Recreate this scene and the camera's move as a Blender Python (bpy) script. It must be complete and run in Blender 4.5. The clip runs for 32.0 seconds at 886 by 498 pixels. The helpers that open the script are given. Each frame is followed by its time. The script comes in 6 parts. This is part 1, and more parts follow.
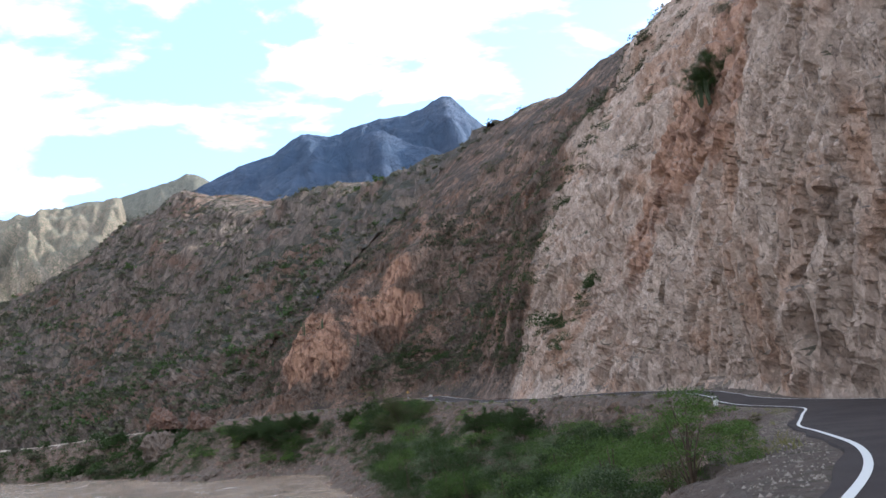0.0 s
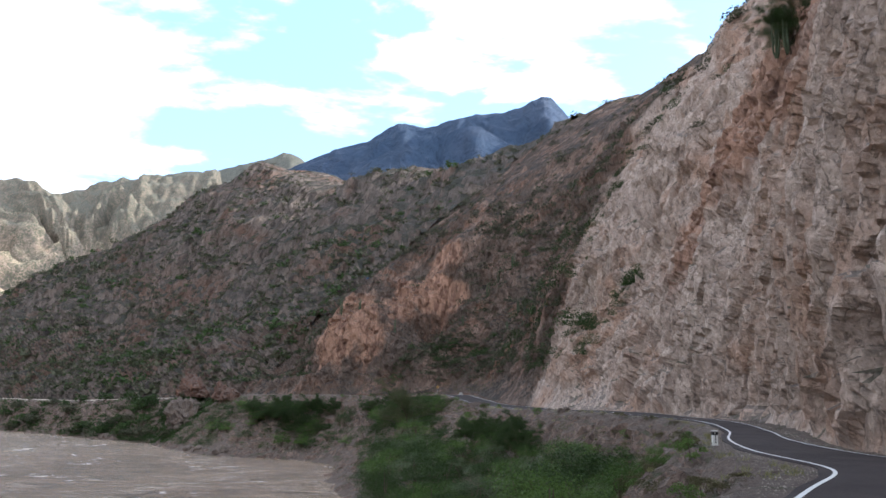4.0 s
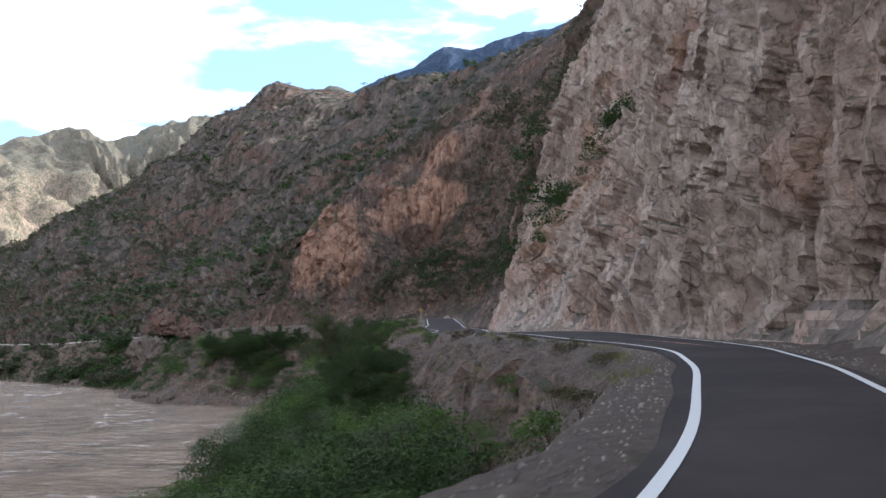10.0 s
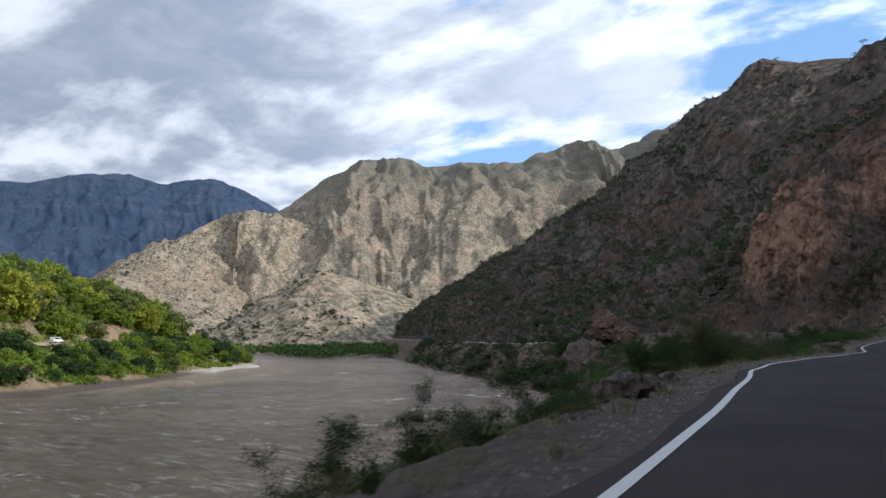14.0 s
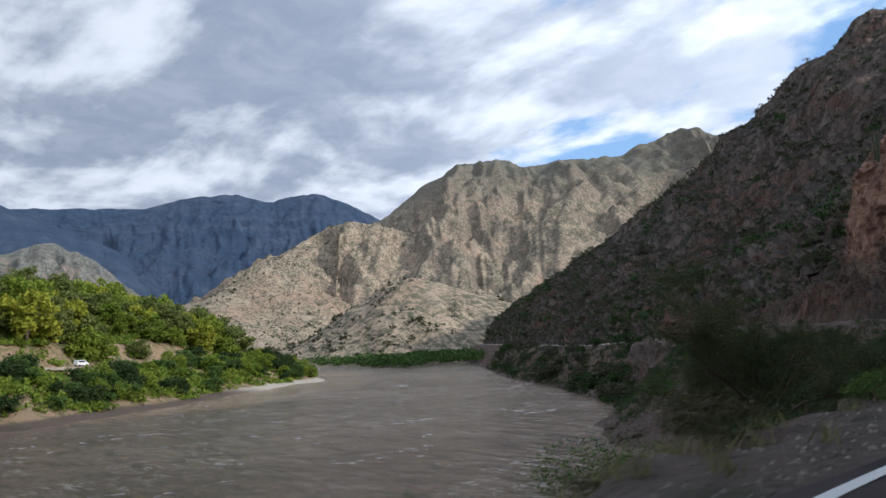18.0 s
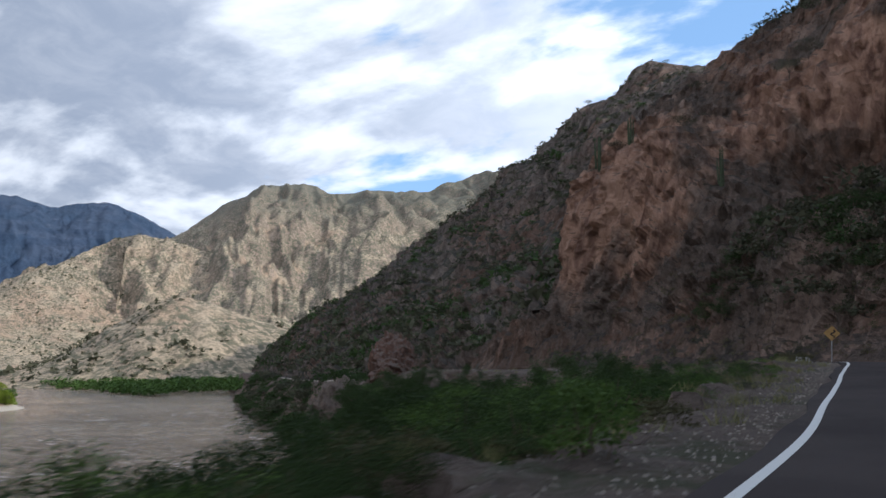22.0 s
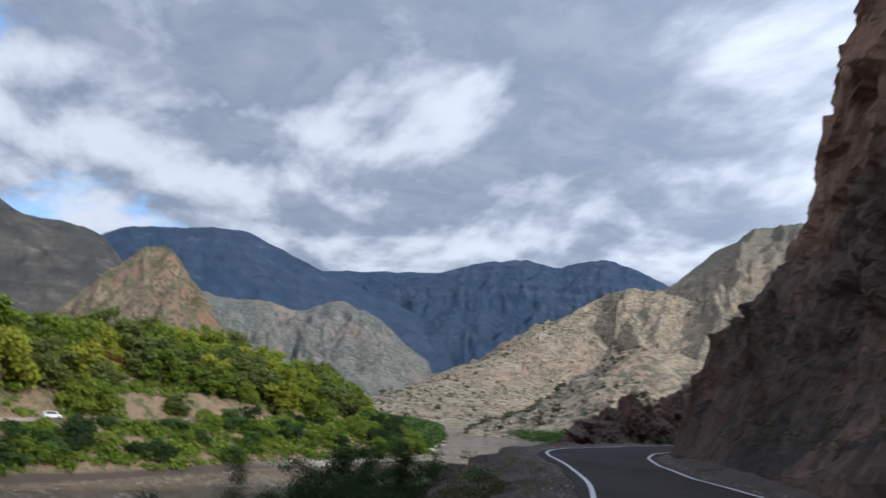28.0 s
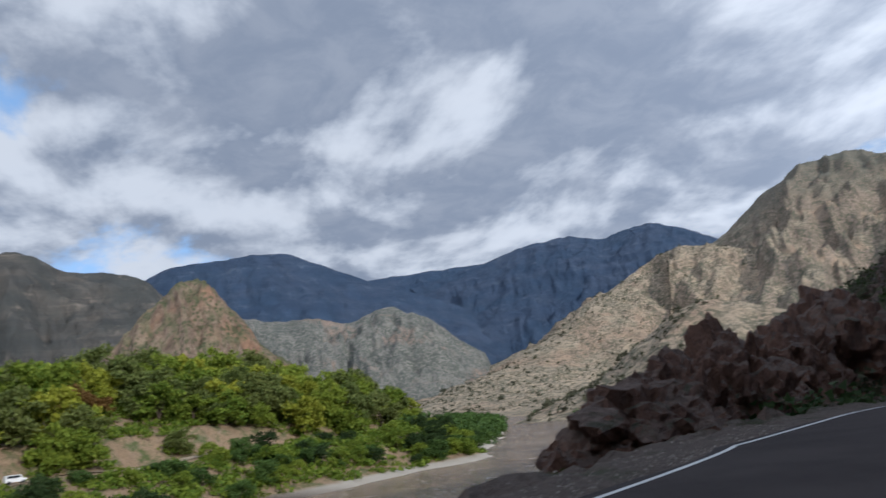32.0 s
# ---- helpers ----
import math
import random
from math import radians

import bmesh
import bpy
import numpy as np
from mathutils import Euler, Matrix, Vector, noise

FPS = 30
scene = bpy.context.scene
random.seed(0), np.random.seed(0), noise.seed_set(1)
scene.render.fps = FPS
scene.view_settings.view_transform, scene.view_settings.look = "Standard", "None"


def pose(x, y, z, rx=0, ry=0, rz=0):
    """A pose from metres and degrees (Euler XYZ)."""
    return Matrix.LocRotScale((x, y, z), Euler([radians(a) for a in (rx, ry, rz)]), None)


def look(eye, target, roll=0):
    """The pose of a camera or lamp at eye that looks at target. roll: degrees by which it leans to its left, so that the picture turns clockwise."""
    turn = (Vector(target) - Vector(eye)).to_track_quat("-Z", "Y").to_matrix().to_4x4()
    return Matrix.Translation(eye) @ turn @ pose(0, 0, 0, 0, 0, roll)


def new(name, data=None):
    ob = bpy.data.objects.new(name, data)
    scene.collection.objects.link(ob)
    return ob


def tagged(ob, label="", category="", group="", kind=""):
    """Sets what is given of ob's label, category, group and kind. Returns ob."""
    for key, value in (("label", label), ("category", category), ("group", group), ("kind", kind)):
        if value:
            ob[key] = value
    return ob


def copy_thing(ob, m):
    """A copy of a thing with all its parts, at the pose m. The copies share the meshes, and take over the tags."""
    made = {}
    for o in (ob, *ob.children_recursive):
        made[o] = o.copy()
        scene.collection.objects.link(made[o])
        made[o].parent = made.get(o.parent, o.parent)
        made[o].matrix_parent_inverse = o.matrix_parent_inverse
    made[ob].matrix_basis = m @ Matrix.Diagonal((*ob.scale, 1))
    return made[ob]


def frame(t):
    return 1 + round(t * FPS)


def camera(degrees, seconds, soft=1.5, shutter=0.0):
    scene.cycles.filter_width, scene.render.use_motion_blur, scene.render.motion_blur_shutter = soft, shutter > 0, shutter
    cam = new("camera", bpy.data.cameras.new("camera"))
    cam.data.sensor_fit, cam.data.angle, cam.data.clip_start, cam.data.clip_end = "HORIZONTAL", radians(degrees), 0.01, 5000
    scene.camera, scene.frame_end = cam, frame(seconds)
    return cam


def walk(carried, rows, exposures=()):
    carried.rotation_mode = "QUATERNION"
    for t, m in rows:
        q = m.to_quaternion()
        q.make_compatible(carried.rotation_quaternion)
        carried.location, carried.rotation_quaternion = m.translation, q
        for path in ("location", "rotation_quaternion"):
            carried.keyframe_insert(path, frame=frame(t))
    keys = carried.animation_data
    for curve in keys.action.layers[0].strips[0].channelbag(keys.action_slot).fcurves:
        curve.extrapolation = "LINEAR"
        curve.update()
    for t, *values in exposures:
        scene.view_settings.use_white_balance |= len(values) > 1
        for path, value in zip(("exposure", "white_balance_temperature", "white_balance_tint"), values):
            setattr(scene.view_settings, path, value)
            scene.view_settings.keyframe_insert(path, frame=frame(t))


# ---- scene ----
cam = camera(56.00, 32.0, 1.5, 0.4)
PATH = [
    (0, pose(-0.000, 0.000, 1.400, 100.296, 5.604, 0.000)),
    (0.5, pose(1.380, 2.579, 1.358, 98.107, 5.161, -0.033)),
    (1, pose(2.809, 5.136, 1.339, 94.962, 3.897, -4.974)),
    (1.5, pose(4.164, 7.647, 1.331, 96.415, 3.416, -6.191)),
    (2, pose(5.559, 10.184, 1.260, 97.552, 1.800, -3.016)),
    (2.5, pose(6.919, 12.832, 1.183, 97.797, 1.217, -1.032)),
    (3, pose(8.286, 15.713, 1.113, 100.122, 0.449, 2.365)),
    (3.5, pose(9.687, 18.596, 0.989, 100.812, -0.547, 4.154)),
    (5.5, pose(15.895, 33.926, 0.257, 96.389, -0.647, 10.583)),
    (6, pose(17.308, 37.423, 0.223, 94.802, -0.153, 15.187)),
    (6.5, pose(18.641, 41.048, 0.219, 93.706, 0.457, 18.511)),
    (7, pose(20.057, 45.171, 0.224, 94.094, 0.574, 21.279)),
    (7.5, pose(21.227, 49.634, 0.185, 94.361, 0.542, 21.211)),
    (8, pose(22.207, 54.202, 0.175, 95.120, 0.365, 19.945)),
    (8.5, pose(22.823, 58.826, 0.199, 95.694, 0.768, 15.742)),
    (9, pose(23.364, 63.361, 0.275, 96.264, 0.906, 12.783)),
    (9.5, pose(23.912, 67.806, 0.358, 96.132, 1.075, 10.510)),
    (10, pose(24.568, 72.302, 0.373, 95.551, 1.343, 9.370)),
    (10.5, pose(25.358, 76.911, 0.442, 95.293, 0.546, 12.690)),
    (11, pose(26.218, 81.594, 0.546, 96.178, 0.243, 15.177)),
    (11.5, pose(26.986, 86.372, 0.690, 96.705, 0.451, 17.238)),
    (12, pose(27.663, 91.165, 0.786, 96.859, -0.034, 20.704)),
    (12.5, pose(27.929, 95.984, 0.906, 96.895, -0.748, 25.689)),
    (13, pose(27.591, 101.051, 0.958, 96.438, -2.093, 32.283)),
    (13.5, pose(26.966, 106.162, 1.046, 96.891, -1.313, 38.637)),
    (14, pose(25.837, 111.205, 1.128, 95.985, -0.467, 43.385)),
    (14.5, pose(24.230, 115.862, 1.265, 95.658, 0.775, 43.654)),
    (15, pose(22.807, 120.537, 1.386, 93.909, 1.937, 46.176)),
    (15.5, pose(21.570, 125.296, 1.441, 92.981, 2.519, 44.091)),
    (16.4, pose(18.278, 133.826, 1.460, 94.400, 2.500, 45.000)),
    (17, pose(16.016, 139.919, 1.400, 96.100, 2.500, 44.500)),
    (17.5, pose(14.372, 144.681, 1.311, 96.816, 2.495, 44.102)),
    (18, pose(12.879, 149.922, 1.373, 96.375, 2.038, 51.028)),
    (18.5, pose(11.755, 155.428, 1.493, 96.927, 1.545, 49.503)),
    (19, pose(10.602, 160.848, 1.581, 97.941, 0.679, 46.298)),
    (19.5, pose(9.461, 166.082, 1.544, 97.997, 0.391, 43.419)),
    (20, pose(8.357, 171.223, 1.599, 97.542, -0.542, 40.771)),
    (20.5, pose(7.205, 176.296, 1.712, 98.223, -1.136, 41.588)),
    (21, pose(5.994, 181.696, 1.826, 98.534, -2.133, 41.541)),
    (21.5, pose(4.692, 187.214, 1.958, 98.322, -1.431, 39.550)),
    (22, pose(3.477, 192.883, 2.119, 98.258, -0.515, 37.556)),
    (22.5, pose(2.314, 198.509, 2.311, 99.836, 0.158, 36.591)),
    (23, pose(1.327, 204.180, 2.515, 100.695, 0.086, 36.150)),
    (23.5, pose(0.389, 209.960, 2.697, 101.054, -0.404, 35.253)),
    (24, pose(-0.417, 215.678, 2.865, 99.235, -0.649, 32.183)),
    (24.5, pose(-1.339, 221.408, 3.123, 100.199, -0.634, 29.186)),
    (26.5, pose(-6.208, 242.228, 4.125, 100.169, -9.378, 43.151)),
    (27, pose(-8.520, 246.358, 4.164, 98.951, -9.459, 51.852)),
    (27.5, pose(-11.393, 250.074, 4.136, 98.035, -7.947, 61.987)),
    (28, pose(-15.399, 253.777, 4.002, 101.017, -2.289, 71.279)),
    (28.5, pose(-19.634, 256.946, 3.780, 99.888, -0.272, 75.992)),
    (29, pose(-24.091, 259.767, 3.651, 96.340, -0.279, 76.738)),
    (29.5, pose(-28.730, 262.425, 3.500, 96.388, 0.841, 80.292)),
    (30, pose(-33.475, 264.855, 3.442, 96.418, 3.965, 82.361)),
    (30.5, pose(-38.287, 267.196, 3.479, 96.359, 3.757, 82.377)),
    (31, pose(-43.150, 269.708, 3.517, 98.802, 5.707, 81.173)),
    (31.5, pose(-47.897, 272.367, 3.574, 100.185, 6.462, 79.985)),
    (32, pose(-52.449, 275.315, 3.582, 100.844, 6.435, 75.957)),
]
EXPOSURES = [(0.0, 0.92, 6150, 11), (1.0, 0.6, 6150, 11), (2.0, 1.05, 6150, 11), (3.5, 0.88, 6150, 11), (6.0, 0.7, 6100, 11), (9.0, 0.62, 6050, 11), (11.2, 0.85, 6050, 11), (12.5, 0.2, 6000, 10), (13.5, -0.2, 5950, 10),
             (14.5, -0.35, 5950, 10), (20.0, -0.42, 5900, 10), (21.0, -0.15, 5970, 10), (22.0, -0.25, 5970, 10), (24.5, -0.3, 5950, 10), (27.0, -0.15, 5850, 10), (28.5, -0.6, 5780, 10), (31.0, -0.44, 5830, 10), (32.0, -0.65, 5850, 10)]
walk(cam, PATH, EXPOSURES)

# ---- world, sun and exposure ----
SUN_AZ, SUN_EL = 62.0, 27.0   # compass degrees from +y towards +x, degrees above the horizon


def math_node(nt, op, a, b=None, clamp=False):
    n = nt.nodes.new("ShaderNodeMath")
    n.operation, n.use_clamp = op, clamp
    for i, v in enumerate((a, b)):
        if v is None:
            continue
        if isinstance(v, (int, float)):
            n.inputs[i].default_value = v
        else:
            nt.links.new(v, n.inputs[i])
    return n.outputs[0]


def mix_node(nt, fac, a, b, blend="MIX"):
    n = nt.nodes.new("ShaderNodeMix")
    n.data_type, n.blend_type = "RGBA", blend
    for i, v in ((0, fac), (6, a), (7, b)):
        if isinstance(v, (int, float)):
            n.inputs[i].default_value = v
        elif isinstance(v, tuple):
            n.inputs[i].default_value = (*v, 1.0)
        else:
            nt.links.new(v, n.inputs[i])
    return n.outputs[2]


def ramp_node(nt, fac, lo, hi, smooth=True):
    n = nt.nodes.new("ShaderNodeMapRange")
    n.interpolation_type = "SMOOTHSTEP" if smooth else "LINEAR"
    n.inputs[1].default_value, n.inputs[2].default_value = lo, hi
    nt.links.new(fac, n.inputs[0])
    return n.outputs[0]


def noise_node(nt, vec, scale, detail=5.0, rough=0.55, distortion=0.0):
    n = nt.nodes.new("ShaderNodeTexNoise")
    n.inputs["Scale"].default_value = scale
    n.inputs["Detail"].default_value = detail
    n.inputs["Roughness"].default_value = rough
    n.inputs["Distortion"].default_value = distortion
    nt.links.new(vec, n.inputs["Vector"])
    return n.outputs[0]


def vmul(nt, vec, xyz):
    n = nt.nodes.new("ShaderNodeMapping")
    n.inputs["Scale"].default_value = xyz
    nt.links.new(vec, n.inputs["Vector"])
    return n.outputs[0]


def build_world():
    w = bpy.data.worlds.new("sky")
    scene.world = w
    w.use_nodes = True
    nt = w.node_tree
    bg = nt.nodes["Background"]
    sky = nt.nodes.new("ShaderNodeTexSky")
    sky.sky_type, sky.sun_disc = "NISHITA", False
    sky.sun_elevation, sky.sun_rotation = radians(SUN_EL), radians(SUN_AZ)
    sky.altitude, sky.air_density, sky.dust_density = 900.0, 1.0, 1.0
    tc = nt.nodes.new("ShaderNodeTexCoord")
    sep = nt.nodes.new("ShaderNodeSeparateXYZ")
    nt.links.new(tc.outputs["Generated"], sep.inputs[0])
    z = math_node(nt, "ADD", math_node(nt, "MAXIMUM", sep.outputs[2], 0.0), 0.22)
    comb = nt.nodes.new("ShaderNodeCombineXYZ")
    nt.links.new(math_node(nt, "DIVIDE", sep.outputs[0], z), comb.inputs[0])
    nt.links.new(math_node(nt, "DIVIDE", sep.outputs[1], z), comb.inputs[1])
    p = comb.outputs[0]
    big = noise_node(nt, p, 0.65, 3.0, 0.5, 0.1)
    stretch = vmul(nt, p, (0.85, 1.15, 1.0))
    mid = noise_node(nt, stretch, 2.1, 9.0, 0.55, 0.2)
    above = noise_node(nt, vmul(nt, stretch, (0.93, 0.93, 1.0)), 2.1, 9.0, 0.55, 0.2)
    field = math_node(nt, "ADD", math_node(nt, "MULTIPLY", big, 0.5), math_node(nt, "MULTIPLY", mid, 0.5))
    toward = math_node(nt, "ADD", math_node(nt, "MULTIPLY", sep.outputs[0], math.sin(radians(SUN_AZ))),
                       math_node(nt, "MULTIPLY", sep.outputs[1], math.cos(radians(SUN_AZ))))
    glow = ramp_node(nt, toward, -0.9, 0.75)
    # the sky breaks up above the sunny end of the valley
    clear = math_node(nt, "MULTIPLY", ramp_node(nt, sep.outputs[1], 0.45, 0.95), ramp_node(nt, sep.outputs[2], 0.75, 0.25))
    thin = math_node(nt, "ADD", math_node(nt, "MULTIPLY", glow, 0.05), math_node(nt, "MULTIPLY", clear, 0.055))
    cover = ramp_node(nt, math_node(nt, "SUBTRACT", field, thin), 0.395, 0.455)
    base = math_node(nt, "ADD", math_node(nt, "MULTIPLY", mid, 0.6), math_node(nt, "MULTIPLY", big, 0.4))
    dark = ramp_node(nt, math_node(nt, "ADD", base, math_node(nt, "MULTIPLY", math_node(nt, "SUBTRACT", above, mid), 0.9)), 0.41, 0.58)
    fine = ramp_node(nt, noise_node(nt, p, 7.0, 8.0, 0.62, 0.4), 0.35, 0.7)
    # clouds are thicker and greyer down the valley, thin and bright towards the sun
    shade = math_node(nt, "MULTIPLY", dark, math_node(nt, "SUBTRACT", 1.15, math_node(nt, "MULTIPLY", glow, 0.85)), True)
    body = mix_node(nt, shade, (14.5, 15.0, 15.8), (5.6, 6.4, 7.9))
    body = mix_node(nt, math_node(nt, "MULTIPLY", fine, 0.35), body, mix_node(nt, 0.5, body, (15.0, 15.0, 15.3)))
    boost = nt.nodes.new("ShaderNodeMix")
    boost.data_type, boost.blend_type = "RGBA", "MULTIPLY"
    boost.inputs[0].default_value = 1.0
    nt.links.new(body, boost.inputs[6])
    gl = math_node(nt, "ADD", 0.72, math_node(nt, "MULTIPLY", glow, 0.75))
    cc = nt.nodes.new("ShaderNodeCombineColor")
    for i in range(3):
        nt.links.new(gl, cc.inputs[i])
    nt.links.new(cc.outputs[0], boost.inputs[7])
    blue = mix_node(nt, 0.55, mix_node(nt, 1.0, sky.outputs[0], (2.4, 2.4, 2.6), "MULTIPLY"), (4.2, 7.4, 11.5))
    col = mix_node(nt, cover, blue, boost.outputs[2])
    nt.links.new(col, bg.inputs[0])
    bg.inputs[1].default_value = 0.10


build_world()
sun = new("sun", bpy.data.lights.new("sun", "SUN"))
sun.data.energy, sun.data.angle, sun.data.color = 4.2, radians(0.6), (1.0, 0.93, 0.82)
sun.matrix_world = look((math.sin(radians(SUN_AZ)) * 900, 200 + math.cos(radians(SUN_AZ)) * 900, 900 * math.tan(radians(SUN_EL))), (0, 200, 0))


# ---- materials ----
def material(name, rough=0.9):
    m = bpy.data.materials.new(name)
    m.use_nodes = True
    nt = m.node_tree
    b = nt.nodes["Principled BSDF"]
    b.inputs["Roughness"].default_value = rough
    b.inputs["Specular IOR Level"].default_value = 0.25
    tc = nt.nodes.new("ShaderNodeTexCoord")
    return m, nt, b, tc.outputs["Object"]


def bump(nt, b, height, strength, distance):
    n = nt.nodes.new("ShaderNodeBump")
    n.inputs["Strength"].default_value, n.inputs["Distance"].default_value = strength, distance
    nt.links.new(height, n.inputs["Height"])
    nt.links.new(n.outputs[0], b.inputs["Normal"])


def plain(name, col, rough=0.7, metal=0.0, scale=6.0, amount=0.25):
    m, nt, b, p = material(name, rough)
    n = noise_node(nt, p, scale, 6.0, 0.6)
    c = mix_node(nt, ramp_node(nt, n, 0.3, 0.7), tuple(v * (1 - amount) for v in col), tuple(min(1, v * (1 + amount * 0.6)) for v in col))
    nt.links.new(c, b.inputs["Base Color"])
    b.inputs["Metallic"].default_value = metal
    bump(nt, b, noise_node(nt, p, scale * 5, 4.0), 0.25, 0.01)
    return m


def rock_material(name, pale, mid, dark, tint, soil, scrub, scale=1.0, red=None, green=0.5, darker=None, dots=0.0, sand=None, flat_at=(0.42, 0.66), grain=30.0):
    """Fractured rock: pale and dark beds, rust stains, cracks and seams with crevice shade painted in; soil and dry
    scrub where the ground lies flatter.
    """
    m, nt, b, p = material(name, 0.92)
    turn = nt.nodes.new("ShaderNodeMapping")
    turn.inputs["Rotation"].default_value = (radians(grain), 0, 0)
    nt.links.new(p, turn.inputs["Vector"])
    tall = vmul(nt, turn.outputs[0], (1.0, 1.0, 0.30))
    n1 = noise_node(nt, p, 0.07 * scale, 5.0, 0.6, 0.6)
    n2 = noise_node(nt, tall, 0.45 * scale, 8.0, 0.62, 0.8)
    n3 = noise_node(nt, p, 3.0 * scale, 6.0, 0.65)
    col = mix_node(nt, ramp_node(nt, n2, 0.32, 0.66), mid, pale)
    col = mix_node(nt, ramp_node(nt, n1, 0.47, 0.64), col, mix_node(nt, 0.6, col, tint))
    vor = nt.nodes.new("ShaderNodeTexVoronoi")
    vor.feature = "DISTANCE_TO_EDGE"
    vor.inputs["Scale"].default_value = 0.9 * scale
    bend = nt.nodes.new("ShaderNodeTexNoise")
    bend.inputs["Scale"].default_value, bend.inputs["Detail"].default_value = 1.1 * scale, 4.0
    nt.links.new(p, bend.inputs["Vector"])
    warped = nt.nodes.new("ShaderNodeVectorMath")
    warped.operation = "MULTIPLY_ADD"
    nt.links.new(bend.outputs["Color"], warped.inputs[0])
    warped.inputs[1].default_value = (1.1 / scale,) * 3
    nt.links.new(vmul(nt, turn.outputs[0], (1.0, 1.0, 0.4)), warped.inputs[2])
    nt.links.new(warped.outputs[0], vor.inputs["Vector"])
    crack = ramp_node(nt, math_node(nt, "ADD", vor.outputs["Distance"], math_node(nt, "MULTIPLY", n3, 0.12)), 0.05, 0.10)
    # dark cracks, some of their shadow in the colour
    col = mix_node(nt, math_node(nt, "MULTIPLY", math_node(nt, "SUBTRACT", 1.0, crack), 0.18), col, dark)
    col = mix_node(nt, math_node(nt, "MULTIPLY", ramp_node(nt, n3, 0.62, 0.42), 0.5), col, mix_node(nt, 0.5, col, dark))
    block = nt.nodes.new("ShaderNodeTexVoronoi")
    block.inputs["Scale"].default_value = 1.5 * scale
    nt.links.new(warped.outputs[0], block.inputs["Vector"])
    tone = nt.nodes.new("ShaderNodeSeparateColor")
    nt.links.new(block.outputs["Color"], tone.inputs[0])
    col = mix_node(nt, math_node(nt, "MULTIPLY", ramp_node(nt, tone.outputs[0], 0.55, 0.95), 0.24), col, mix_node(nt, 0.55, col, dark))
    col = mix_node(nt, math_node(nt, "MULTIPLY", ramp_node(nt, tone.outputs[1], 0.60, 0.95), 0.40), col, pale)
    seam = noise_node(nt, vmul(nt, turn.outputs[0], (1.0, 1.0, 0.38)), 1.5 * scale, 7.0, 0.72, 0.5)
    # crevice shade painted along the seams
    col = mix_node(nt, math_node(nt, "MULTIPLY", ramp_node(nt, seam, 0.45, 0.37), 0.50), col, dark)
    geo = nt.nodes.new("ShaderNodeNewGeometry")
    sx = nt.nodes.new("ShaderNodeSeparateXYZ")
    nt.links.new(geo.outputs["Normal"], sx.inputs[0])
    flat = ramp_node(nt, math_node(nt, "ADD", sx.outputs[2], math_node(nt, "MULTIPLY", math_node(nt, "SUBTRACT", n2, 0.5), 0.9)), *flat_at)
    ground = mix_node(nt, ramp_node(nt, n3, 0.35, 0.65), tuple(v * 0.7 for v in soil), soil)
    g = ramp_node(nt, noise_node(nt, p, 0.22 * scale, 7.0, 0.7), 0.56 - 0.12 * green, 0.66 - 0.06 * green)
    ground = mix_node(nt, math_node(nt, "MULTIPLY", g, 0.85), ground, scrub)
    col = mix_node(nt, flat, col, ground)
    pos = nt.nodes.new("ShaderNodeSeparateXYZ")
    nt.links.new(p, pos.inputs[0])
    if darker:
        # the pale fresh rock of the cut ends along a slanting line; beyond it the slope is older and darker
        f = math_node(nt, "ADD", math_node(nt, "SUBTRACT", pos.outputs[1], math_node(nt, "MULTIPLY", pos.outputs[0], 1.8)), math_node(nt, "MULTIPLY", noise_node(nt, p, 0.09, 5.0), 26.0))
        f = math_node(nt, "ADD", f, math_node(nt, "MULTIPLY", pos.outputs[2], 0.35))
        f = ramp_node(nt, f, darker + 4.0, darker + 20.0)
        ribs = ramp_node(nt, noise_node(nt, vmul(nt, p, (1.0, 1.0, 0.5)), 0.085, 6.0, 0.66, 0.7), 0.46, 0.62)
        col = mix_node(nt, f, col, mix_node(nt, 1.0, col, mix_node(nt, ribs, (0.24, 0.225, 0.215), (0.49, 0.425, 0.395)), "MULTIPLY"))
    for c, r in red or ():
        vd = nt.nodes.new("ShaderNodeVectorMath")
        vd.operation = "DISTANCE"
        nt.links.new(p, vd.inputs[0])
        vd.inputs[1].default_value = c
        f = math_node(nt, "ADD", vd.outputs["Value"], math_node(nt, "MULTIPLY", noise_node(nt, p, 0.12, 4.0), -26.0))
        f = math_node(nt, "MULTIPLY", ramp_node(nt, f, r - 12.0, r - 17.0), math_node(nt, "SUBTRACT", 1.0, math_node(nt, "MULTIPLY", flat, 0.7)))
        col = mix_node(nt, math_node(nt, "MULTIPLY", f, 0.85), col, mix_node(nt, ramp_node(nt, n2, 0.33, 0.62), (0.14, 0.07, 0.048), (0.42, 0.245, 0.168)))
    if dots:
        v2 = nt.nodes.new("ShaderNodeTexVoronoi")
        v2.inputs["Scale"].default_value = dots
        nt.links.new(p, v2.inputs["Vector"])
        f = math_node(nt, "MULTIPLY", ramp_node(nt, v2.outputs["Distance"], 0.50, 0.30), ramp_node(nt, noise_node(nt, p, dots * 0.12, 4.0), 0.36, 0.52))
        col = mix_node(nt, math_node(nt, "MULTIPLY", f, 0.85), col, scrub)
    if sand:
        # dark mud at the water, pale sand only about the tip
        f = ramp_node(nt, math_node(nt, "ADD", pos.outputs[2], math_node(nt, "MULTIPLY", n3, 1.2)), -12.6, -13.4)
        tip = math_node(nt, "ADD", pos.outputs[0], math_node(nt, "MULTIPLY", n3, 14.0))
        col = mix_node(nt, f, col, mix_node(nt, ramp_node(nt, tip, -270.0, -290.0), (0.115, 0.085, 0.064), sand))
